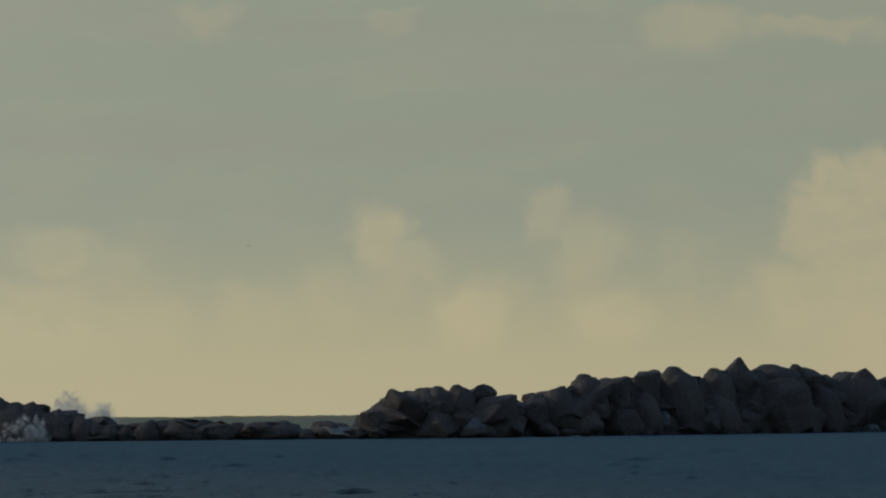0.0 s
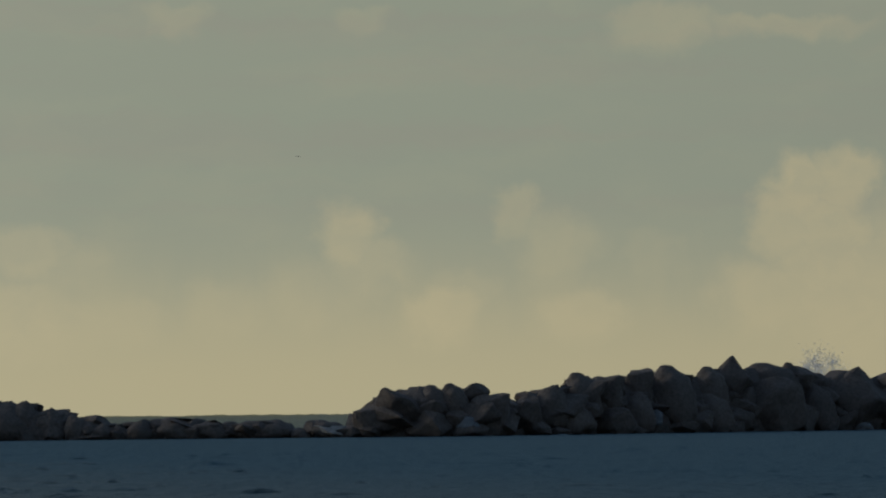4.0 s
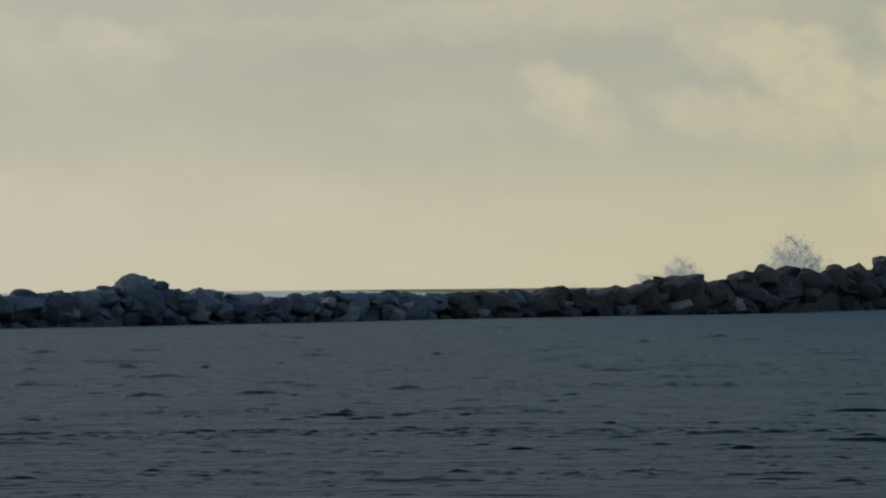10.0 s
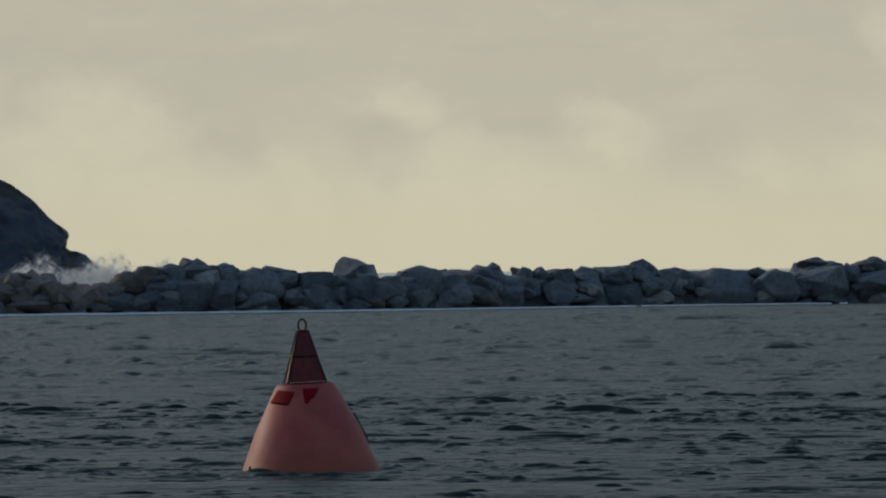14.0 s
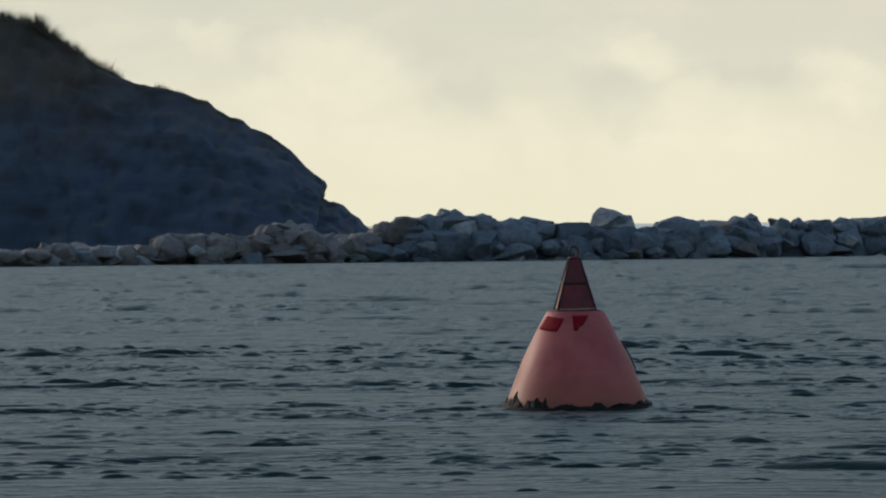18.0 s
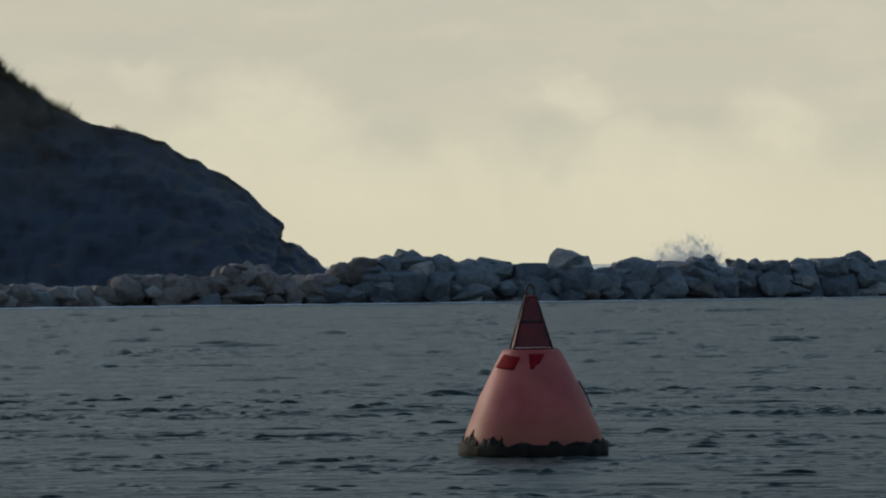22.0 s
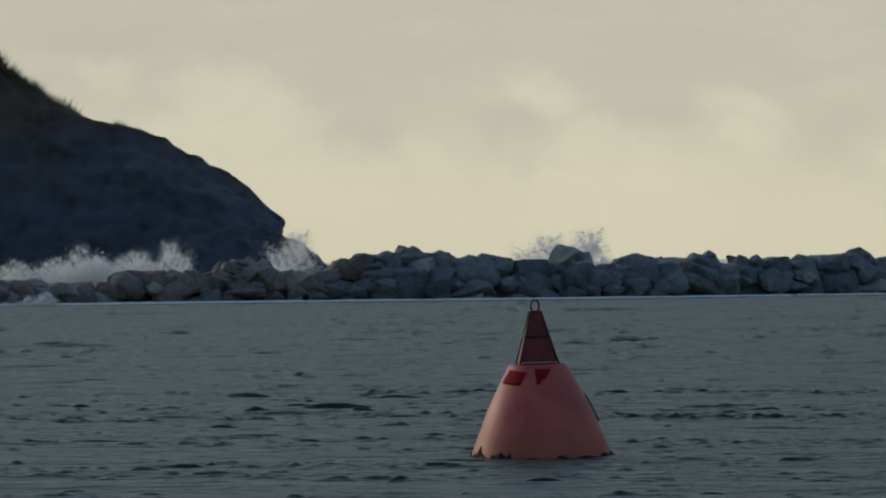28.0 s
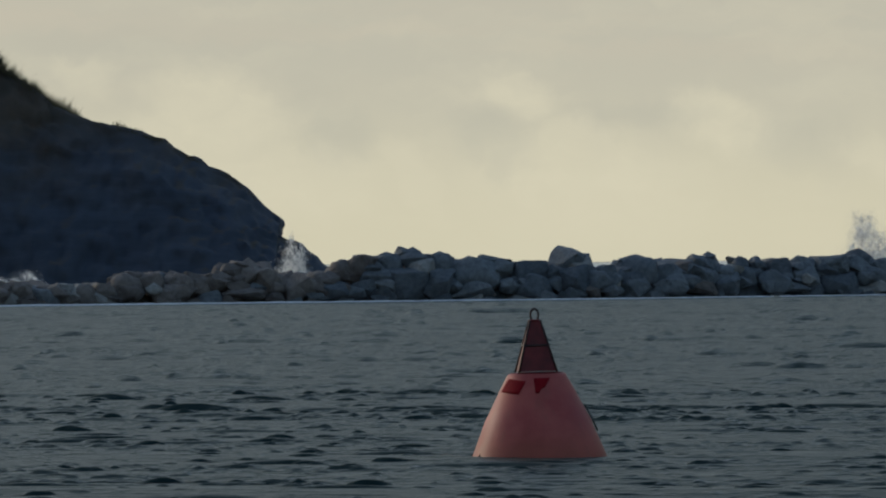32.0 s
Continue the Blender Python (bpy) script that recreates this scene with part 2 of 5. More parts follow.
CLOUDS_INSHORE = (
    (9.72, 2.91, 0.81, 0.46, 0.75), (10.21, 2.7, 0.42, 0.35, 0.5), (12.66, 2.95, 0.63, 0.35, 0.4), (9.24, 1.27, 0.7, 0.32, 0.45), (11.35, 1.21, 0.63, 0.28, 0.35),
    (4.04, 1.43, 0.77, 0.39, 0.5), (3.26, 2.14, 0.49, 0.28, 0.5), (5.93, 1.69, 0.77, 0.35, 0.4), (7.69, 1.32, 0.42, 0.21, 0.35),
)
CLOUDS_ROOT = (
    (-0.52, 1.99, 0.91, 0.49, 0.65), (-1.22, 1.54, 0.63, 0.42, 0.5), (0.4, 1.18, 1.41, 0.42, 0.45), (5.81, 1.79, 0.53, 0.39, 0.65), (4.13, 1.07, 1.83, 0.63, 0.5),
    (1.95, 1.16, 0.42, 0.35, 0.4), (3.21, 2.13, 0.42, 0.21, 0.35), (-2.14, 2.4, 0.42, 0.21, 0.4),
)
SHADE_GREY = (
    (1.1, 1.7, 0.53, 0.34, 0.55), (2.86, 1.68, 0.67, 0.3, 0.6), (3.11, 1.33, 0.32, 0.25, 0.4), (4.76, 1.87, 1.13, 0.15, 0.45), (6.72, 1.57, 0.7, 0.32, 0.55),
    (0.68, 2.16, 0.56, 0.21, 0.3), (-1.72, 2.81, 1.83, 0.18, 0.3), (15.73, 2.94, 2.32, 0.39, 0.5), (19.25, 3.01, 0.63, 0.39, 0.5), (12.43, 2.76, 0.91, 0.21, 0.35),
    (19.13, 2.89, 1.06, 0.32, 0.5), (23.55, 3.27, 0.84, 0.42, 0.3),
)


def cloud_bank_material():
    n = Nodes("evening_cloud_bank")
    pos = n.coord()
    sep = n.add("SeparateXYZ", pos)
    az = n.math("MULTIPLY", n.math("ARCTAN2", sep.outputs[0], sep.outputs[1]), 57.29578)
    el = n.math("MULTIPLY", n.math("ARCTAN2", sep.outputs[2], RIM), 57.29578)
    flat = n.add("CombineXYZ", az, el, 0.0).outputs[0]
    warp = n.tree.nodes.new("ShaderNodeTexNoise")
    n.put(warp, "Vector", flat)
    warp.inputs["Scale"].default_value, warp.inputs["Detail"].default_value, warp.inputs["Roughness"].default_value = 2.2, 6, 0.55
    shift = n.add("VectorMath", n.add("VectorMath", warp.outputs["Color"], (0.5, 0.5, 0.5), op="SUBTRACT").outputs[0], (0.75, 0.5, 0), op="MULTIPLY").outputs[0]
    bent = n.add("VectorMath", flat, shift, op="ADD").outputs[0]

    def lobes(rows, hard, lean=0.0):
        """Puffs with a firm crown that melt away below."""
        total = None
        slant = n.add("CombineXYZ", n.math("MULTIPLY", el, lean), 0.0, 0.0).outputs[0]
        field = n.add("VectorMath", bent, slant, op="ADD").outputs[0]
        for a, e, w, h, s in rows:
            a += lean * e
            q = n.add("VectorMath", field, (1 / w, 1 / h, 0), (-a / w, -e / h, 0), op="MULTIPLY_ADD").outputs[0]
            q = n.add("VectorMath", q, n.add("VectorMath", q, (1.0, -0.6, 0), op="MULTIPLY").outputs[0], op="MAXIMUM").outputs[0]
            q = n.ramp(n.add("VectorMath", q, op="LENGTH").outputs["Value"], hard, 1.3, s, 0.0)
            total = q if total is None else n.math("MAXIMUM", total, q)
        return total

    torn = n.noise(n.add("VectorMath", bent, (0.8, 1.2, 1.0), op="MULTIPLY").outputs[0], 3.2, 5, 0.55)
    crisp = lobes(CLOUDS_SEAWARD + CLOUDS_SEAWARD_HIGH, 0.45)
    crisp = n.math("MAXIMUM", crisp, n.math("MULTIPLY", lobes(CLOUDS_MIDDLE, 0.45, 0.7), n.ramp(torn, 0.2, 0.65, 0.82, 1.06)))
    soft = lobes(CLOUDS_MIDDLE_LOW + CLOUDS_INSHORE + CLOUDS_ROOT, 0.42, 0.45)
    grey = lobes(SHADE_GREY, 0.1)
    mask = n.math("MAXIMUM", crisp, soft)
    wisps = n.noise(n.add("VectorMath", bent, (0.5, 1.5, 1.0), op="MULTIPLY").outputs[0], 1.0, 5, 0.55)
    bars = n.noise(n.add("VectorMath", bent, (0.12, 2.2, 1.0), op="MULTIPLY").outputs[0], 1.0, 3, 0.5)
    lumps = n.noise(n.add("VectorMath", flat, (0.9, 0.25, 0.0), op="MULTIPLY").outputs[0], 1.0, 4, 0.55)
    veil = n.ramp(az, 31.0, 9.0, 0.0, 1.0)
    brow = n.math("ADD", el, n.math("MULTIPLY", n.math("SUBTRACT", lumps, 0.5), -3.0))
    low = n.math("MULTIPLY", n.ramp(el, 0.2, 3.2, 1.0, 0.0), n.ramp(brow, 1.0, 2.6, 1.0, 0.5))
    mask = n.math("ADD", mask, n.math("MULTIPLY", n.ramp(wisps, 0.42, 0.72), n.math("ADD", 0.10, n.math("MULTIPLY", veil, 0.16))), clamp=True)
    clear = n.mix(veil, rgb(0.42, 0.455, 0.36), rgb(0.545, 0.52, 0.435))
    haze = n.math("MULTIPLY", n.ramp(bars, 0.42, 0.68), n.ramp(el, 1.6, 3.4, 0.0, 0.5))
    clear = n.mix(haze, clear, n.mix(veil, rgb(0.43, 0.425, 0.35), rgb(0.60, 0.54, 0.44)))
    band = n.mix(veil, rgb(0.66, 0.59, 0.375), rgb(0.665, 0.62, 0.47))
    puff = n.mix(veil, rgb(0.73, 0.635, 0.40), rgb(0.715, 0.665, 0.515))
    col = n.mix(low, clear, band)
    mask = n.math("MULTIPLY", mask, n.ramp(torn, 0.25, 0.7, 0.8, 1.05))
    col = n.mix(n.math("MULTIPLY", mask, n.ramp(veil, 0.0, 1.0, 0.68, 0.92)), col, puff)
    col = n.mix(n.math("MULTIPLY", grey, 0.7), col, rgb(0.485, 0.475, 0.405))
    # the far side of the sky, away from the sun, is dimmer
    ahead = n.math("COSINE", n.math("MULTIPLY", n.math("ADD", az, 20.0), 0.0174533))
    bright = n.ramp(ahead, -0.6, 0.95, 0.42, 1.0)
    em = n.add("Emission", col, bright).outputs[0]
    gone = n.ramp(el, 8.0, 15.0, 0.0, 1.0)
    return n.end(n.add("MixShader", gone, em, n.add("BsdfTransparent", rgb(1, 1, 1)).outputs[0]).outputs[0])


# ---- building blocks ----
def mesh_of(bm, name, material, smooth=True):
    me = bpy.data.meshes.new(name)
    bm.to_mesh(me)
    bm.free()
    me.materials.append(material)
    if smooth:
        me.polygons.foreach_set("use_smooth", [True] * len(me.polygons))
    return me


def part(name, bm, material, parent, label="", smooth=True):
    ob = new(name, bm if isinstance(bm, bpy.types.Mesh) else mesh_of(bm, name, material, smooth))
    ob.parent = parent
    return tagged(ob, label)


def array_mesh(name, verts, faces, material, smooth=True):
    """A mesh from numpy arrays of places and of triangles or quads."""
    me = bpy.data.meshes.new(name)
    k = faces.shape[1]
    me.vertices.add(len(verts))
    me.vertices.foreach_set("co", np.ascontiguousarray(verts, np.float32).ravel())
    me.loops.add(faces.size)
    me.loops.foreach_set("vertex_index", np.ascontiguousarray(faces, np.int32).ravel())
    me.polygons.add(len(faces))
    me.polygons.foreach_set("loop_start", np.arange(0, faces.size, k, dtype=np.int32))
    me.polygons.foreach_set("loop_total", np.full(len(faces), k, np.int32))
    me.materials.append(material)
    me.update(calc_edges=True)
    me.polygons.foreach_set("use_smooth", np.full(len(faces), smooth))
    return me


def lathe(profile, seg=48):
    bm = bmesh.new()
    rings = []
    for r, z in profile:
        rings.append([bm.verts.new((r * math.cos(2 * math.pi * i / seg), r * math.sin(2 * math.pi * i / seg), z)) for i in range(seg)])
    for a, b in zip(rings, rings[1:]):
        for i in range(seg):
            bm.faces.new((a[i], a[(i + 1) % seg], b[(i + 1) % seg], b[i]))
    bm.faces.new(rings[0][::-1])
    bm.faces.new(rings[-1])
    return bm


def tube(points, r, seg=8, closed=False):
    bm = bmesh.new()
    pts = [Vector(p) for p in points]
    rings = []
    for i, p in enumerate(pts):
        a, b = (pts[i - 1], pts[(i + 1) % len(pts)]) if closed else (pts[max(i - 1, 0)], pts[min(i + 1, len(pts) - 1)])
        q = (b - a).to_track_quat("Z", "Y")
        rings.append([bm.verts.new(p + q @ Vector((r * math.cos(2 * math.pi * k / seg), r * math.sin(2 * math.pi * k / seg), 0))) for k in range(seg)])
    pairs = list(zip(rings, rings[1:])) + ([(rings[-1], rings[0])] if closed else [])
    for a, b in pairs:
        for k in range(seg):
            bm.faces.new((a[k], a[(k + 1) % seg], b[(k + 1) % seg], b[k]))
    if not closed:
        bm.faces.new(rings[0][::-1])
        bm.faces.new(rings[-1])
    return bm


# ---- plan of the breakwater ----
PLAN_AZ = (-40, -6, 2, 6, 9.5, 12, 14.5, 16, 20, 22.5, 26, 34, 39, 60)
PLAN_R = (165, 186, 194, 204, 208, 216, 230, 243, 266.6, 316.2, 309, 305.6, 340, 400)


def reach(az):
    """How far off the foot of the breakwater lies in that direction."""
    return np.interp(az, PLAN_AZ, PLAN_R)


# bearing, foot, top, width (metres) and kind of stone; tens: 1 rounded, 2 peaked, 3 flat-topped, 4 and 5 wedges
STONES_HEAD_A = (
    (28.13, 0.1, 2.7, 4.2, 13), (28.54, 0.0, 1.7, 4.0, 13), (28.76, 0.1, 2.2, 1.9, 23), (29.04, 0.1, 1.7, 1.5, 13),
    (29.36, 0.1, 1.13, 1.5, 13), (29.58, 0.1, 1.01, 1.0, 13), (29.83, 0.0, 1.29, 1.9, 13), (30.3, 0.1, 1.46, 3.1, 13),
    (30.76, 0.1, 1.21, 2.3, 13), (31.1, 0.2, 1.12, 1.5, 13), (31.47, 0.1, 1.25, 2.7, 13), (31.84, 0.0, 0.63, 1.3, 13),
    (32.13, 0.1, 1.21, 2.1, 13), (32.21, -0.1, 0.83, 3.2, 32),
)
STONES_HEAD_B = (
    (32.67, 0.3, 2.1, 2.1, 33), (33.08, 0.3, 3.3, 3.1, 43), (33.51, 0.4, 3.5, 2.0, 13), (33.77, 0.8, 3.6, 1.9, 13), (33.34, 0.3, 1.24, 2.1, 13),
    (33.94, 0.3, 1.36, 1.6, 11), (34.18, 0.3, 2.9, 2.8, 33), (34.59, 0.3, 2.9, 2.3, 3), (34.91, 0.3, 3.5, 2.4, 13),
    (35.18, 0.3, 2.5, 3.5, 13), (35.34, 0.3, 4.3, 2.7, 13), (35.63, 0.3, 4.1, 2.6, 33), (36.03, 0.2, 4.6, 2.1, 33),
    (36.44, 0.2, 4.8, 3.4, 13), (36.25, 0.7, 1.7, 0.9, 11),
)
STONES_HEAD_C = (
    (37.2, 0.2, 5.5, 3.0, 23), (36.93, 0.2, 4.7, 2.5, 13), (37.66, 2.8, 5.0, 4.3, 13), (37.91, 3.2, 5.0, 1.6, 13),
    (37.64, 0.1, 4.0, 4.9, 3), (37.9, 0.1, 1.25, 1.8, 11), (38.26, 0.1, 3.5, 2.8, 13), (38.71, 0.0, 4.7, 5.2, 23),
    (38.33, 0.1, 1.14, 1.4, 11), (38.78, 0.0, 0.7, 1.9, 11), (39.32, -0.0, 3.5, 3.3, 13), (39.8, -0.1, 4.4, 4.2, 3),
    (36.98, 0.2, 2.8, 2.8, 13), (36.03, 0.3, 2.9, 2.4, 13),
)
STONES_SHOULDER_A = (
    (19.06, 0.1, 2.3, 2.6, 33), (19.52, 0.1, 2.0, 1.7, 3), (19.84, 0.1, 2.4, 1.5, 3), (20.12, 0.1, 2.9, 1.5, 13),
    (20.39, 0.1, 2.6, 1.3, 13), (20.67, 0.1, 2.7, 1.7, 3), (20.97, 0.2, 2.9, 1.6, 3), (21.29, 0.2, 3.0, 2.0, 3),
    (21.64, 2.3, 3.6, 1.8, 53), (21.62, 0.3, 2.9, 2.3, 3), (22.02, 0.2, 3.3, 2.1, 33), (22.36, 0.2, 3.0, 2.0, 13),
    (22.75, 0.2, 3.1, 2.4, 3), (23.1, 0.2, 3.8, 2.0, 13), (23.43, 1.9, 2.7, 2.1, 32), (23.41, 0.2, 3.0, 1.9, 3),
    (19.72, 0.2, 0.92, 1.3, 12), (20.02, 0.2, 1.46, 1.1, 1), (20.28, 0.9, 1.9, 1.3, 1),
)
STONES_SHOULDER_B = (
    (23.71, 0.2, 3.5, 1.7, 13), (23.8, 0.7, 1.6, 1.5, 1), (23.95, -0.0, 0.63, 1.0, 12), (23.99, 0.2, 3.1, 1.7, 3),
    (24.29, 0.2, 3.4, 2.1, 13), (24.64, 0.2, 3.2, 1.9, 33), (24.96, 0.2, 3.1, 1.9, 3), (25.36, 0.2, 3.1, 2.9, 13),
    (25.08, 0.6, 1.32, 1.3, 32), (25.88, 0.2, 3.9, 2.9, 13), (26.33, 0.2, 3.1, 3.8, 3), (26.85, 0.2, 2.9, 2.3, 3),
    (27.12, 0.2, 3.0, 1.4, 13), (27.41, 0.2, 3.6, 2.1, 13), (27.35, 0.2, 1.3, 1.1, 1), (27.69, 0.2, 2.9, 1.5, 3),
    (27.99, 0.2, 3.1, 2.1, 13), (28.37, 0.3, 2.7, 2.3, 13), (28.69, 0.3, 2.1, 2.5, 13),
)
STONES_MIDDLE_A = (
    (11.29, 0.1, 1.7, 1.4, 3), (11.62, 0.0, 1.7, 1.3, 1), (11.9, 0.0, 1.9, 1.1, 3), (12.26, 1.2, 2.5, 1.8, 11),
    (12.3, -0.1, 1.8, 2.0, 3), (12.67, -0.1, 1.8, 1.3, 3), (13.09, -0.0, 1.8, 1.9, 1), (13.57, -0.1, 1.5, 2.1, 1),
    (13.97, -0.1, 1.31, 1.4, 3), (14.25, -0.1, 1.49, 1.1, 13), (14.47, -0.1, 1.23, 0.9, 3), (14.64, -0.1, 1.6, 0.9, 13),
    (14.92, -0.1, 1.5, 1.7, 1), (15.2, -0.2, 1.33, 0.9, 3), (15.43, -0.2, 1.6, 1.3, 13), (15.73, -0.2, 1.36, 1.2, 3),
    (15.99, -0.2, 1.38, 1.3, 1),
)
STONES_MIDDLE_B = (
    (16.31, -0.2, 1.45, 1.7, 3), (16.63, -0.2, 1.5, 1.4, 13), (16.92, -0.2, 1.6, 1.5, 1), (17.19, -0.2, 1.38, 1.1, 3),
    (17.45, -0.2, 1.7, 1.5, 33), (17.73, -0.2, 1.6, 1.2, 33), (18.0, -0.2, 1.43, 1.4, 1), (18.26, -0.2, 1.7, 1.3, 13),
    (18.57, -0.2, 1.8, 1.8, 33), (17.58, -0.2, 1.02, 1.1, 2), (16.47, -0.2, 0.54, 1.5, 2), (14.82, -0.0, 0.75, 1.7, 2),
    (18.84, -0.2, 1.9, 1.1, 3), (13.03, 0.0, 0.87, 0.9, 2), (13.69, -0.1, 0.74, 1.1, 1), (18.32, -0.2, 0.66, 1.4, 1),
)
STONES_INNER_A = (
    (5.44, 0.1, 1.7, 1.2, 1), (5.67, 0.1, 1.6, 1.1, 3), (6.15, 0.1, 1.7, 2.8, 11), (5.41, 0.2, 0.78, 1.0, 12),
    (6.8, 0.1, 1.6, 2.1, 1), (7.29, 1.5, 2.1, 1.6, 23), (7.38, 0.1, 1.7, 2.3, 1), (7.73, 0.2, 1.7, 1.0, 3),
    (8.01, 1.3, 2.1, 1.5, 23), (8.08, 0.2, 1.45, 2.0, 1), (8.45, 0.2, 1.7, 1.9, 1), (8.78, 1.3, 2.0, 1.0, 13),
    (8.89, 0.2, 1.5, 1.3, 1),
)
STONES_INNER_B = (
    (9.22, 0.3, 1.9, 1.4, 3), (9.61, 0.3, 1.6, 1.7, 1), (10.1, 1.2, 2.5, 2.2, 41), (10.01, 0.3, 1.6, 2.8, 1),
    (10.56, 0.4, 1.6, 1.4, 3), (10.87, 1.3, 1.8, 1.2, 13), (10.75, 0.3, 1.45, 2.6, 3), (11.26, 0.4, 1.6, 1.7, 3),
    (6.68, 0.1, 0.8, 1.0, 2), (8.33, 0.3, 1.29, 0.8, 0), (9.63, 0.3, 0.85, 1.0, 2),
)
STONES_ROOT_A = (
    (-6.92, 0.2, 0.87, 1.1, 10), (-6.59, 0.2, 0.79, 1.3, 0), (-6.27, 0.1, 0.97, 1.3, 10), (-5.94, 0.1, 0.82, 1.4, 0),
    (-5.59, 0.1, 0.83, 1.4, 0), (-5.25, 0.4, 1.05, 1.0, 30), (-4.87, 0.2, 0.96, 1.5, 0), (-4.46, 0.1, 0.93, 1.0, 10),
    (-4.22, 0.2, 0.92, 1.0, 0), (-4.14, 0.1, 0.48, 1.0, 0), (-3.95, 0.2, 1.33, 1.3, 10), (-3.84, 0.9, 1.39, 1.0, 30),
    (-3.62, 0.3, 1.34, 1.0, 0), (-3.35, 0.7, 1.42, 1.1, 20), (-3.4, 0.1, 0.87, 1.7, 30), (-3.24, 0.4, 1.3, 1.0, 0),
)
STONES_ROOT_B = (
    (-3.04, 0.2, 1.2, 0.9, 10), (-2.81, 0.1, 1.38, 0.9, 0), (-2.65, 0.8, 1.7, 0.9, 0), (-2.5, 0.1, 0.72, 2.0, 0),
    (-2.4, 0.4, 1.9, 1.4, 20), (-2.19, 0.5, 1.48, 1.2, 40), (-2.11, 0.0, 0.47, 1.0, 0), (-1.99, 0.1, 1.35, 1.0, 0),
    (-1.78, 0.1, 1.25, 1.4, 0), (-1.56, 0.8, 1.34, 1.0, 10), (-1.62, 0.1, 0.45, 1.1, 1), (-1.43, 0.3, 1.31, 1.0, 0),
    (-1.27, 0.7, 1.8, 0.9, 10), (-1.36, 0.1, 0.91, 1.4, 3), (-1.14, 0.1, 0.67, 1.2, 1), (-1.04, 0.8, 2.0, 1.4, 50),
    (-0.86, 0.2, 1.6, 1.4, 1),
)
STONES_ROOT_C = (
    (-0.79, 0.1, 0.3, 0.9, 1), (-0.67, 1.2, 2.1, 1.2, 11), (-0.42, 1.0, 2.3, 1.2, 21), (-0.44, 0.1, 1.47, 1.9, 3),
    (-0.2, 0.7, 2.0, 0.6, 1), (-0.02, 1.0, 2.1, 1.0, 11), (-0.11, 0.1, 1.34, 1.5, 3), (0.37, 0.7, 1.9, 2.2, 11),
    (0.37, 0.1, 0.85, 1.7, 1), (0.72, 0.7, 1.8, 1.0, 1), (0.81, 0.1, 1.0, 0.8, 1), (1.05, 0.7, 1.7, 1.6, 33),
    (1.12, 0.1, 1.18, 2.0, 3), (1.36, 0.7, 1.5, 0.8, 1), (1.56, 1.4, 2.3, 1.5, 41), (1.65, 0.1, 1.5, 1.5, 3),
    (1.81, 0.1, 0.68, 1.0, 0),
)
STONES_ROOT_D = (
    (2.01, 0.2, 1.48, 1.1, 33), (2.09, 0.1, 0.67, 1.0, 1), (2.42, 0.7, 1.9, 1.9, 11), (2.37, 0.1, 0.9, 1.4, 1),
    (2.72, 0.6, 1.5, 1.4, 33), (2.79, 0.1, 0.88, 1.7, 1), (3.0, 0.9, 1.6, 0.8, 0), (3.21, 0.6, 1.6, 1.4, 1),
    (3.19, 1.3, 1.8, 1.2, 11), (3.29, 1.5, 2.0, 0.6, 21), (3.18, 0.1, 0.74, 1.5, 0), (3.49, 0.6, 1.46, 1.0, 1),
    (3.69, 0.8, 1.8, 0.7, 11), (3.51, 0.1, 0.85, 1.1, 1),
)
STONES_ROOT_E = (
    (3.76, 0.1, 1.33, 0.9, 11), (3.89, 1.1, 1.8, 0.7, 1), (4.13, 0.9, 1.7, 1.5, 33), (4.11, 0.3, 1.19, 1.6, 1),
    (4.27, 0.1, 0.69, 2.0, 1), (4.44, 1.1, 1.8, 1.3, 11), (4.51, 0.2, 1.3, 1.2, 1), (4.79, 0.8, 1.8, 1.8, 31),
    (4.89, 0.0, 1.04, 2.0, 3), (5.12, 1.5, 2.1, 1.0, 21), (5.18, 0.8, 1.8, 1.2, 1),
)
STONES = (
    STONES_HEAD_A + STONES_HEAD_B + STONES_HEAD_C + STONES_SHOULDER_A + STONES_SHOULDER_B + STONES_MIDDLE_A + STONES_MIDDLE_B
    + STONES_INNER_A + STONES_INNER_B + STONES_ROOT_A + STONES_ROOT_B + STONES_ROOT_C + STONES_ROOT_D + STONES_ROOT_E
)


def crest(az):
    """Height of the pile in that direction."""
    best = 0.0
    for a, z0, z1, w, k in STONES:
        if abs(a - az) < math.degrees(0.5 * w / reach(a)) + 0.05:
            best = max(best, z1)
    return best or (2.6 if az > -7 else 1.0)


# ---- sea ----
def lee_of(a):
    return np.interp(np.degrees(a), PLAN_AZ, PLAN_R)


def ripple_field(rng, p, q, across, along, count=34):
    """A random sea surface of unit variance, with crests about that wide and waves that long."""
    h = np.zeros_like(p)
    for k in range(count):
        kx = rng.normal(0, 1) * 2.2 / across
        kq = 2 * math.pi / along * rng.uniform(0.6, 1.5) * rng.choice((-1, 1))
        h += np.cos(kx * p + kq * q + rng.random() * 6.283, dtype=np.float32)
    return h * math.sqrt(2 / count)


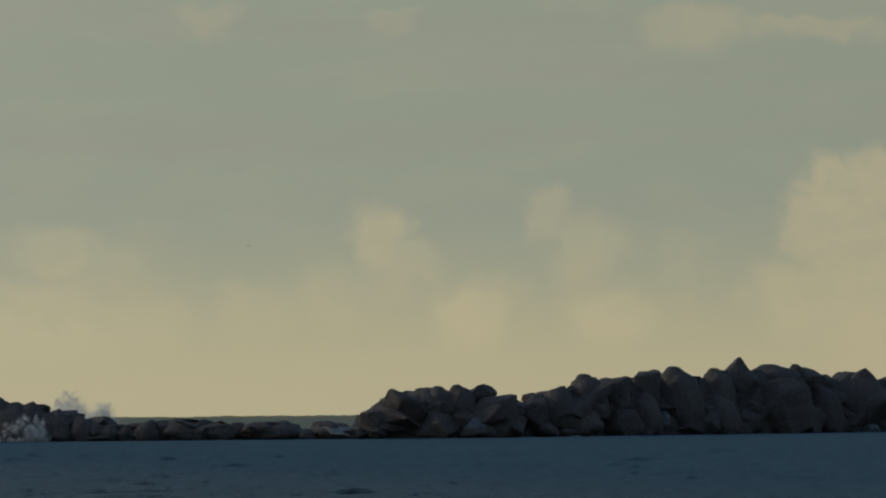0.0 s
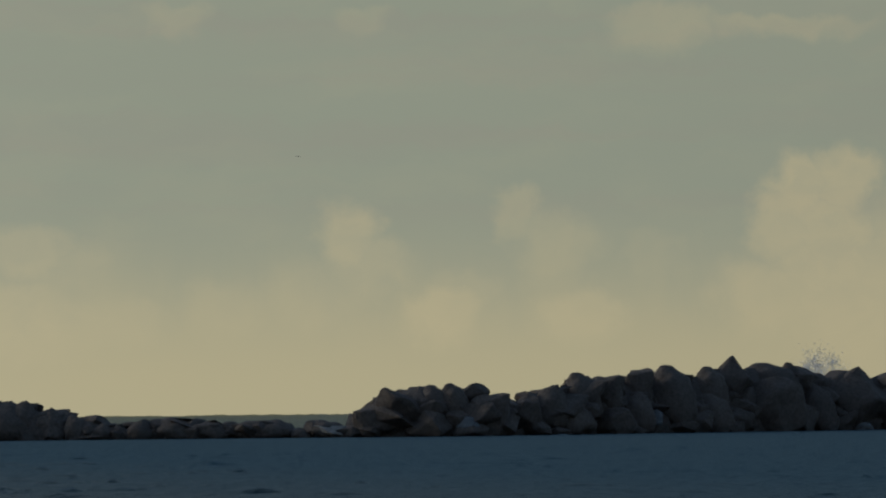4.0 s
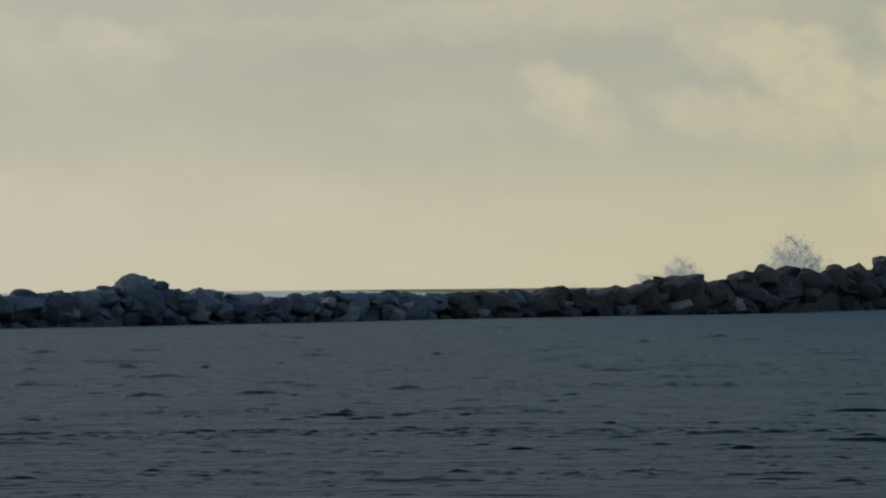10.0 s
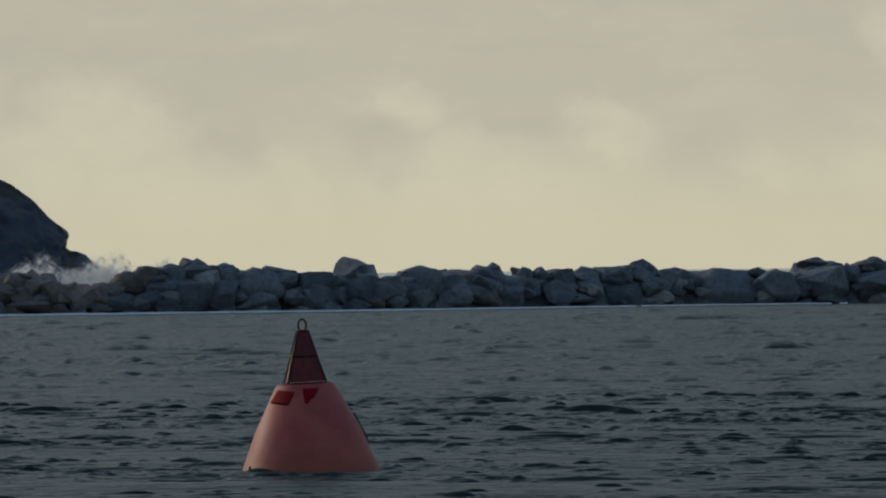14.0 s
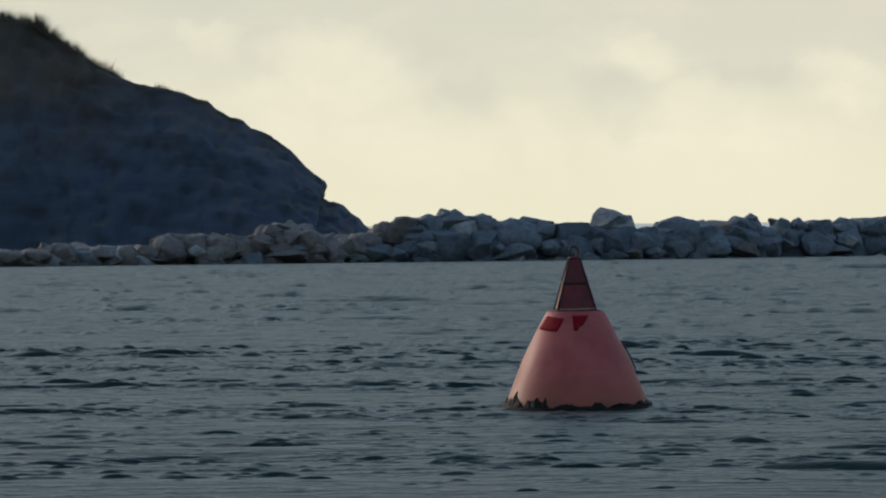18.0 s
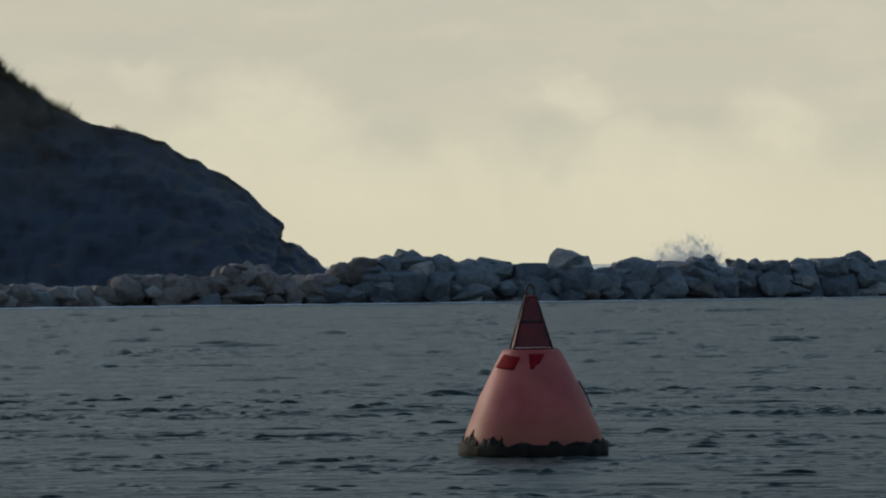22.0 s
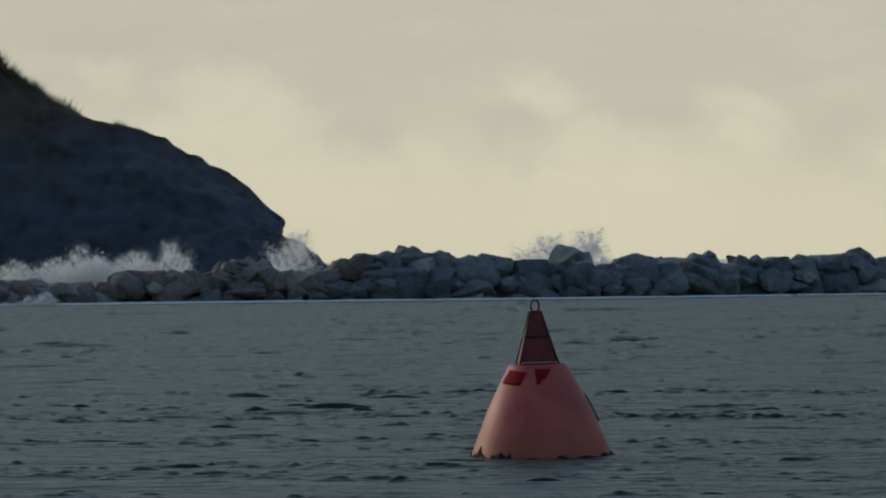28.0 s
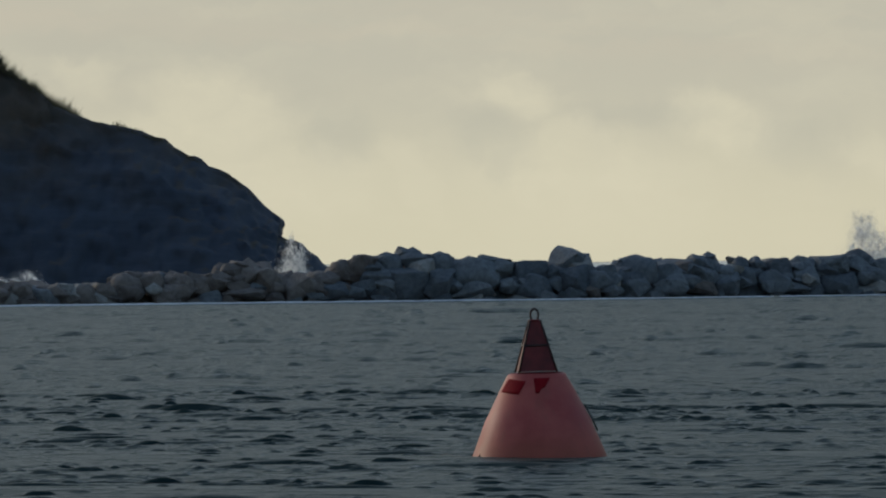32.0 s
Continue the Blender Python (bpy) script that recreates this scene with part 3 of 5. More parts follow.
def build_sea():
    az = np.concatenate((np.arange(-7.6, 8.0, 0.034), np.arange(8.0, 27.0, 0.055), np.arange(27.0, 41.0, 0.08), np.arange(41.0, 352.3, 4.0)))
    r = np.concatenate((np.geomspace(0.01, 27.5, 14), np.geomspace(28.0, 60.0, 370), np.geomspace(60.3, 200.0, 235), np.geomspace(201, 440, 75), np.geomspace(446, RIM, 32)))
    A, R = np.meshgrid(np.radians(az), r)
    X, Y = R * np.sin(A), R * np.cos(A)
    rng = np.random.default_rng(4)
    # waves grow longer with the distance, where the eye grazes them
    stretch = np.interp(r, (0, 40, 200, 500), (1.0, 1.0, 3.6, 6.0))
    walked = np.concatenate(([0.0], np.cumsum(np.diff(r) / (0.5 * stretch[1:] + 0.5 * stretch[:-1]))))
    P = (X * np.interp(R, (0, 40, 200), (1.0, 1.0, 0.5))).astype(np.float32)
    Q = (walked[:, None] + 0 * A + 0.12 * P).astype(np.float32)
    inside = np.clip((lee_of(A) - 2 - R) / 6, 0, 1) * np.clip(R / 26, 0, 1) ** 2
    gust = ripple_field(rng, P, Q, 9.0, 7.0, 18) + 0.7 * ripple_field(rng, P, Q, 3.0, 3.4, 18)
    calm = np.interp(np.degrees(A), (6, 14, 26, 32), (0.0, 0.10, 0.3, 0.5))
    far = np.interp(R, (0, 28, 45, 90, 200), (0.8, 0.85, 1.2, 2.3, 3.1))
    Z = 0.005 * ripple_field(rng, P, Q, 2.6, 2.6)
    for across, along, high, rare in ((0.10, 0.34, 0.007, 1.55), (0.18, 0.5, 0.012, 1.6), (0.36, 0.70, 0.014, 1.95), (0.9, 1.3, 0.016, 2.2)):
        f = ripple_field(rng, P, Q, across, along)
        Z += far * high * np.clip(f - rare + 0.42 * gust - calm, 0, 2.2) ** 0.8
    Z *= inside
    # crests lean over their faces
    lean = 1.3 * np.clip(Z, 0, 0.2) / np.maximum(R, 1.0)
    X, Y = X * (1 - lean), Y * (1 - lean)
    # swell of the open sea outside
    out = np.clip((R - lee_of(A) - 16) / 20, 0, 1)
    S = np.zeros_like(X)
    for k in range(14):
        wave = 11.0 * (7.0 ** rng.random())
        th = radians(200 + rng.normal(0, 22))
        S += 0.0016 * wave * np.sin((math.sin(th) * X + math.cos(th) * Y) * 2 * math.pi / wave + rng.random() * 6.283)
    lumps = ripple_field(rng, X.astype(np.float32), Y.astype(np.float32), 5.0, 16.0, 24)
    S += 0.26 * np.clip(lumps - 0.5, 0, 2) * np.interp(np.degrees(A), (22, 27), (0.0, 1.0))
    Z += out * S * np.interp(np.degrees(A), (8, 22, 27), (0.2, 0.6, 1.7))
    nr, na = X.shape
    verts = np.stack((X, Y, Z), -1).reshape(-1, 3)
    i, j = np.meshgrid(np.arange(nr - 1), np.arange(na), indexing="ij")
    j2 = (j + 1) % na
    faces = np.stack((i * na + j, (i + 1) * na + j, (i + 1) * na + j2, i * na + j2), -1).reshape(-1, 4)[:, ::-1]
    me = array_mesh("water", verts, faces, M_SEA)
    # outside the stones the sea's colour is paled to imitate haze below the sky
    me.materials.append(M_SWELL)
    outer = (R - lee_of(A) > 6)[:-1, :]
    me.polygons.foreach_set("material_index", outer.astype(np.int32).ravel())
    return tagged(new("water", me), "dark grey-blue choppy sea inside the breakwater", "sea", kind="structure")


water = build_sea()


def build_wave_crests(seed):
    """A scatter of crests alone, that rises out of the water and sinks again."""
    az = np.concatenate((np.arange(-12.0, 12.0, 0.036), np.arange(12.0, 46.0, 0.05)))
    r = np.concatenate((np.geomspace(27.0, 60.0, 400), np.geomspace(60.3, 200.0, 190)))
    A, R = np.meshgrid(np.radians(az), r)
    rng = np.random.default_rng(seed)
    stretch = np.interp(r, (0, 40, 200, 500), (1.0, 1.0, 3.6, 6.0))
    walked = np.concatenate(([0.0], np.cumsum(np.diff(r) / (0.5 * stretch[1:] + 0.5 * stretch[:-1]))))
    P = (R * np.sin(A) * np.interp(R, (0, 40, 200), (1.0, 1.0, 0.5))).astype(np.float32)
    Q = (walked[:, None] + 0 * A + 0.12 * P).astype(np.float32)
    gust = ripple_field(rng, P, Q, 9.0, 7.0, 14) + 0.7 * ripple_field(rng, P, Q, 3.0, 3.4, 14)
    calm = np.interp(np.degrees(A), (6, 14, 26, 32), (0.0, 0.10, 0.3, 0.5))
    high_at = np.interp(R, (0, 40, 80, 200), (1.2, 1.2, 2.9, 4.2))
    Z = np.zeros_like(P)
    for across, along, high, rare in ((0.22, 0.55, 0.018, 2.25), (0.42, 0.80, 0.024, 2.25), (0.9, 1.3, 0.026, 2.4), (1.5, 2.0, 0.026, 2.5)):
        f = ripple_field(rng, P, Q, across, along, 26)
        Z = np.maximum(Z, high_at * high * np.clip(f - rare + 0.42 * gust - calm, 0, 2.2) ** 0.8)
    Z *= np.clip((lee_of(A) - 14 - R) / 6, 0, 1)
    lean = 1.3 * np.clip(Z, 0, 0.2) / R
    nr, na = Z.shape
    verts = np.stack((R * np.sin(A) * (1 - lean), R * np.cos(A) * (1 - lean), Z - 0.002), -1).reshape(-1, 3)
    i, j = np.meshgrid(np.arange(nr - 1), np.arange(na - 1), indexing="ij")
    faces = np.stack((i * na + j, (i + 1) * na + j, (i + 1) * na + j + 1, i * na + j + 1), -1).reshape(-1, 4)[:, ::-1]
    faces = faces[(Z.ravel()[faces] > 0).any(1)]
    kept, where = np.unique(faces, return_inverse=True)
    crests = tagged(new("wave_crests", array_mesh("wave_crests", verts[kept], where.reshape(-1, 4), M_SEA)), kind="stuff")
    crests.parent = water
    return crests


crest_sheets = [build_wave_crests(seed) for seed in (21, 22, 23)]


# ---- cloud bank ----
def build_backdrop():
    az = np.radians(np.arange(0, 360, 3.0))
    z = np.array([-30.0, 0.0, 200.0, 400.0, 600.0, 990.0, 1400.0, 1900.0])
    A, Zg = np.meshgrid(az, z)
    v = np.stack((RIM * np.sin(A), RIM * np.cos(A), Zg), -1).reshape(-1, 3)
    na = len(az)
    i, j = np.meshgrid(np.arange(len(z) - 1), np.arange(na), indexing="ij")
    j2 = (j + 1) % na
    f = np.stack((i * na + j, i * na + j2, (i + 1) * na + j2, (i + 1) * na + j), -1).reshape(-1, 4)
    me = array_mesh("backdrop", v, f, cloud_bank_material())
    return tagged(new("backdrop", me), "cream and grey evening clouds low over the sea", "sky", kind="structure")


backdrop = build_backdrop()


# ---- headland ----
# crest line of the headland down to the foot of its seaward end: along the shore and height
RIDGE = (
    (-173.4, 27.2), (-94.6, 22.4), (-55.2, 17.9), (-40.0, 16.0), (-33.5, 14.9), (-30.5, 14.55), (-28.1, 14.15), (-26.5, 13.78), (-25.6, 13.15), (-24.8, 12.53), (-23.7, 11.84), (-23.0, 11.15), (-21.7, 10.56), (-20.7, 10.21), (-19.64, 9.95), (-18.12, 9.66), (-17.1, 9.24), (-16.42, 9.13), (-16.05, 8.66), (-15.23, 8.21), (-14.39, 7.9), (-13.88, 7.46), (-12.7, 6.97), (-12.36, 6.7), (-11.51, 6.09), (-10.9, 5.38), (-10.23, 4.8), (-9.68, 4.39), (-9.61, 4.13), (-9.81, 3.93), (-9.74, 3.59), (-9.91, 3.46), (-9.3, 3.05), (-8.63, 2.95), (-8.12, 2.41), (-7.62, 2.1), (-7.38, 1.73), (-6.77, 1.23), (-6.43, 0.76), (-6.09, -0.18),
)


def build_headland():
    # the crest line at even steps
    crest_line = []
    for (xa, za), (xb, zb) in zip(RIDGE, RIDGE[1:]):
        steps = max(1, int(math.hypot(xb - xa, zb - za) / (1.6 if xb < -45 else 0.16)))
        crest_line += [(xa + (xb - xa) * k / steps, za + (zb - za) * k / steps) for k in range(steps)]
    crest_line.append(RIDGE[-1])
    vs = [i / 40 for i in range(41)]
    verts, nv = [], 45
    for x, top in crest_line:
        rough = min(1.0, max(0.0, (top - 0.3) / 3.0))
        for v in vs:
            z = -1.0 + (top + 1.0) * v ** 0.9
            y = 259 + 12.5 * v ** 1.35 - 0.12 * (x + 6)
            p = Vector((x, y, z))
            gully = noise.fractal(Vector((x * 0.16 + z * 0.05, y * 0.1, z * 0.06)), 0.9, 2.1, 4)
            ledge = noise.fractal(Vector((x * 0.10, 5.0, z * 0.55 + x * 0.12)), 0.9, 2.1, 3)
            crag = noise.fractal(p * 1.1, 0.8, 2.1, 4)
            edge = 1.0 if v < 0.97 else 0.35
            verts.append((x + 0.13 * crag * edge, y - 1.9 * gully * rough - 0.9 * abs(ledge) * rough - 0.35 * crag, z + (0.16 if v < 0.97 else 0.09) * crag))
        for k, (dy, f) in enumerate(((8, 0.97), (25, 0.85), (60, 0.5), (90, -0.1))):
            verts.append((x - k, 272 - 0.12 * (x + 6) + dy, top * f - 0.4 * k))
    i, k = np.meshgrid(np.arange(len(crest_line) - 1), np.arange(nv - 1), indexing="ij")
    o = i * nv + k
    faces = np.stack((o, o + nv, o + nv + 1, o + 1), -1).reshape(-1, 4)
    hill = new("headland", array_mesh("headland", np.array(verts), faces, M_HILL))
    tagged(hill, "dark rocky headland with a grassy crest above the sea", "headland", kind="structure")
    # dry grass and scrub along the crest
    rng = random.Random(8)
    verts, faces = [], []
    ridge_x, ridge_z = [p[0] for p in RIDGE[:28]], [p[1] for p in RIDGE[:28]]
    for k in range(15000):
        x = -34 + 23 * rng.random()
        top = float(np.interp(x, ridge_x, ridge_z))
        clump = noise.noise(Vector((x * 0.55, 3.0, 0.0))) + 0.5 * noise.noise(Vector((x * 2.1, 8.0, 0.0)))
        tall = float(np.interp(x, (-34, -27, -23.6, -22.6, -21.6, -20.9, -19.8, -19.2, -18.4, -17.6, -13), (1.3, 1.1, 0.8, 1.25, 0.75, 0.2, 0.25, 0.7, 0.4, 0.15, 0.1)))
        if rng.random() > 0.45 + 0.9 * clump:
            continue
        back = rng.uniform(-1.4, 1.6)
        base = Vector((x, 271.5 - 0.12 * (x + 6) + back, top - 0.16 * abs(back) - 0.08))
        h = tall * rng.uniform(0.2, 1.0) ** 1.6 * (0.75 + 0.8 * max(0.0, clump))
        lean = rng.gauss(0.12, 0.32) * h
        w = rng.uniform(0.010, 0.024)
        i = len(verts)
        verts += [base + Vector((-w, 0, 0)), base + Vector((w, 0, 0)), base + Vector((lean, rng.uniform(-0.1, 0.1), h))]
        faces.append((i, i + 1, i + 2))
    me = array_mesh("grass", np.array([tuple(v) for v in verts]), np.array(faces), M_GRASS, False)
    tagged(new("grass", me), "dry grass and scrub on the headland crest", "grass", kind="stuff")


build_headland()


# ---- buoy ----
def build_buoy():
    buoy = new("mooring_buoy")
    tagged(buoy, "faded orange conical buoy with a dark red top mark, floating", "buoy")
    body = [(0.20, -0.42), (0.45, -0.36), (0.56, -0.25), (0.605, -0.02), (0.60, 0.02), (0.555, 0.14), (0.505, 0.26), (0.45, 0.40), (0.378, 0.54), (0.307, 0.68), (0.255, 0.775), (0.244, 0.795), (0.23, 0.80)]
    part("float_body", lathe(body, 64), M_FLOAT, buoy, "sun-bleached orange plastic cone")
    flange = part("flange", lathe([(0.20, 0.797), (0.226, 0.800), (0.224, 0.806), (0.20, 0.809)], 48), M_PANEL, buoy, "thin dark red top plate")
    # fender round the water line, lumpy with weed
    prof = [(0.50, -0.16), (0.60, -0.15), (0.632, -0.13), (0.636, -0.06), (0.634, -0.006), (0.625, 0.004), (0.58, 0.012)]
    bm = lathe(prof, 160)
    for v in bm.verts:
        v.co += Vector((v.co.x, v.co.y, 0)).normalized() * 0.012 * noise.fractal(v.co * 9, 1.0, 2.0, 3) + Vector((0, 0, 0.022 * noise.fractal(v.co * 6 + Vector((3, 1, 2)), 1.0, 2.0, 3)))
    fender = part("fender", bm, M_WEED, buoy, "dark rim furred with brown weed")
    rng = random.Random(5)
    # ragged tufts of weed: bearing on the rim, width and height
    tufts = [(3.2, 0.06, 0.06), (3.42, 0.08, 0.06), (3.6, 0.05, 0.11), (3.72, 0.07, 0.06), (3.95, 0.06, 0.05), (4.08, 0.06, 0.08), (4.22, 0.035, 0.06), (4.55, 0.10, 0.02), (5.0, 0.06, 0.035), (5.4, 0.11, 0.02), (5.8, 0.09, 0.03), (6.1, 0.12, 0.025)]
    tufts += [(rng.uniform(0.2, 3.0), rng.uniform(0.05, 0.1), rng.uniform(0.02, 0.06)) for k in range(7)]
    for k, (a, wide, high) in enumerate(tufts):
        bm = bmesh.new()
        bmesh.ops.create_icosphere(bm, subdivisions=4, radius=1.0)
        for v in bm.verts:
            f = 1 + 0.42 * noise.fractal(v.co * 1.5 + Vector((k * 3.1, 0, 0)), 1.0, 2.0, 4)
            top = 1 + (0.45 * noise.noise(Vector((v.co.y * 2.6 + k * 5.7, 0, 0))) if v.co.z > 0 else 0.0)
            z = v.co.z * high * f * top
            v.co = Vector((v.co.x * 0.022 * f - 0.42 * max(0.0, z), v.co.y * wide * f * (1 - 0.35 * max(0.0, v.co.z)), z))
        bmesh.ops.rotate(bm, verts=bm.verts, cent=(0, 0, 0), matrix=Matrix.Rotation(a, 3, "Z"))
        bmesh.ops.translate(bm, verts=bm.verts, vec=(0.602 * math.cos(a), 0.602 * math.sin(a), 0.01))
        part("weed_clump", bm, M_WEED, fender)
    # red tape near the shoulder, cut ragged
    def tape(a0, a1, z0, z1, skew, notch):
        bm = bmesh.new()
        rows = []
        nu, nv = 12, 6
        for i in range(nu + 1):
            col = []
            for j in range(nv + 1):
                z = z0 + (z1 - z0) * j / nv
                a = a0 + (a1 - a0) * i / nu + skew * (j / nv - 0.5)
                if notch:
                    a = (a0 + a1) / 2 + (a1 - a0) * (i / nu - 0.5) * (0.22 + 0.78 * j / nv) - 0.15 * (1 - j / nv)
                else:
                    z -= 0.022 * i / nu
                r = float(np.interp(z, [p[1] for p in body], [p[0] for p in body])) + 0.006
                col.append(bm.verts.new((r * math.cos(a), r * math.sin(a), z)))
            rows.append(col)
        for i in range(nu):
            for j in range(nv):
                if notch and (i > 8 and j < 2):
                    continue
                bm.faces.new((rows[i][j], rows[i + 1][j], rows[i + 1][j + 1], rows[i][j + 1]))
        loose = [v for v in bm.verts if not v.link_faces]
        bmesh.ops.delete(bm, geom=loose, context="VERTS")
        ext = bmesh.ops.extrude_face_region(bm, geom=bm.faces[:])
        for v in [g for g in ext["geom"] if isinstance(g, bmesh.types.BMVert)]:
            v.co -= Vector((v.co.x, v.co.y, 0)).normalized() * 0.004
        return bm
    part("tape", tape(-2.74, -2.0, 0.655, 0.765, 0.14, False), M_PATCH, buoy, "torn dark red tape")
    part("tape", tape(-1.68, -1.15, 0.64, 0.766, 0.0, True), M_PATCH, buoy, "torn dark red tape")
    # top mark: four struts with red sheets between them
    def corner(k, z):
        h = float(np.interp(z, (0.81, 1.25), (0.170, 0.046)))
        a = radians(45 + 90 * k + 5)
        return Vector((h * 1.35 * math.cos(a), h * 1.35 * math.sin(a), z))
    for k in range(4):
        part("strut", tube([corner(k, 0.81), corner(k, 1.03), corner(k, 1.25)], 0.0085, 8), M_STRUT, flange)
    for name, za, zb, gap in (("lower_sheet", 0.82, 1.03, 0.97), ("upper_sheet", 1.045, 1.245, 0.95)):
        for k in range(4):
            bm = bmesh.new()
            a, b = corner(k, za) * gap, corner((k + 1) % 4, za) * gap
            c, d = corner((k + 1) % 4, zb) * gap, corner(k, zb) * gap
            for p, zz in ((a, za), (b, za), (c, zb), (d, zb)):
                p.z = zz
            quad = [bm.verts.new(p) for p in (a, b, c, d)]
            f = bm.faces.new(quad)
            ext = bmesh.ops.extrude_face_region(bm, geom=[f])
            out = Vector(((a.x + b.x), (a.y + b.y), 0)).normalized() * 0.006
            for v in [g for g in ext["geom"] if isinstance(g, bmesh.types.BMVert)]:
                v.co -= out
            part(name, bm, M_PANEL, flange, "dark red painted sheet", False)
    rim = [corner(k, 1.037) * 1.0 for k in range(4)]
    for p in rim:
        p.z = 1.037
    part("collar", tube(rim, 0.012, 6, True), M_STRUT, flange, "dark steel band", False)
    cap = part("cap", lathe([(0.054, 1.24), (0.056, 1.252), (0.03, 1.258)], 24), M_PANEL, buoy)
    ring = [(0.034 * math.cos(t), 0.0, 1.295 + 0.052 * math.sin(t)) for t in np.linspace(0, 2 * math.pi, 25)[:-1]]
    part("lifting_ring", tube(ring, 0.009, 8, True), M_STRUT, cap, "steel lifting eye")
    rope = [(float(np.interp(z, [p[1] for p in body], [p[0] for p in body])) + 0.012, -0.05, z) for z in np.linspace(0.30, 0.53, 9)]
    part("rope", tube(rope, 0.008, 6), M_RUBBER, buoy, "short black strap")
    return buoy


buoy = build_buoy()


# ---- breakwater ----
def boulder_mesh(seed, points, soft, form=0):
    """A block of quarry stone: a hull with worn edges, 2 wide, 2 deep and 1 high."""
    rng = random.Random(seed)
    bm = bmesh.new()
    for k in range(points):
        v = Vector((rng.gauss(0, 1), rng.gauss(0, 1), rng.gauss(0, 0.8))).normalized()
        q = max(abs(v.x), abs(v.y), abs(v.z)) ** rng.uniform(0.15, 0.6)
        if form == 1:
            q = 1.0
        v = v / q * (rng.uniform(0.85, 1.1) if form != 1 else rng.uniform(0.95, 1.03))
        if form == 1:
            v.z = max(v.z, -0.35)
        if form == 2:
            v.z = min(v.z, 0.35) * (1 - 0.25 * abs(v.x))
        if form == 3:
            v = Vector((max(-1.05, min(1.0, v.x * 1.2)), v.y, max(-0.7, min(0.62 + 0.06 * v.x, v.z * 1.3))))
        if form == 4:
            v = Vector((v.x, v.y, min(v.z * 1.2, 0.45 - 0.42 * v.x - 0.15 * max(0.0, -v.x - 0.4))))
        bm.verts.new(v)
    if form == 2:
        bm.verts.new((rng.uniform(-0.2, 0.3), 0.0, 0.95))
        bm.verts.new((rng.uniform(-0.1, 0.4), 0.3, 0.8))
    bmesh.ops.convex_hull(bm, input=bm.verts[:])
    bmesh.ops.delete(bm, geom=[v for v in bm.verts if not v.link_faces], context="VERTS")
    if form == 1:
        bm.clear()
        bmesh.ops.create_icosphere(bm, subdivisions=3, radius=1.0)
        for v in bm.verts:
            v.co.z = max(v.co.z, -0.5)
            d = v.co.normalized()
            v.co += d * (0.22 * noise.noise(d * 1.2 + Vector((seed, 0, 0))) + 0.16 * abs(noise.noise(d * 2.3 + Vector((0, seed, 0)))))
    else:
        bmesh.ops.dissolve_limit(bm, angle_limit=radians(14), verts=bm.verts[:], edges=bm.edges[:])
    if form != 1:
        bmesh.ops.bevel(bm, geom=bm.edges[:], offset=soft, segments=2, profile=0.6, affect="EDGES", clamp_overlap=True)
    bmesh.ops.triangulate(bm, faces=[f for f in bm.faces if len(f.verts) > 4])
    for size in (0.5, 0.3):
        bmesh.ops.subdivide_edges(bm, edges=[e for e in bm.edges if e.calc_length() > size], cuts=1)
        bmesh.ops.triangulate(bm, faces=[f for f in bm.faces if len(f.verts) > 3])
    off = Vector((seed * 1.7, seed * 0.3, 0))
    for v in bm.verts:
        v.co += v.co.normalized() * ((0.085 if form < 3 else 0.13) * noise.fractal(v.co * 1.4 + off, 1.0, 2.0, 5))
    lo = [min(v.co[i] for v in bm.verts) for i in range(3)]
    hi = [max(v.co[i] for v in bm.verts) for i in range(3)]
    for v in bm.verts:
        v.co = Vector([2 * (v.co[i] - lo[i]) / (hi[i] - lo[i]) - 1 for i in range(3)])
        v.co.z = (v.co.z + 1) / 2
    bmesh.ops.triangulate(bm, faces=bm.faces[:])
    return bm


def stone_shape(seed, points, soft, material, form=0):
    me = mesh_of(boulder_mesh(seed, points, soft, form), "boulder", material)
    me.polygons.foreach_set("use_smooth", [form == 1] * len(me.polygons))
    return me


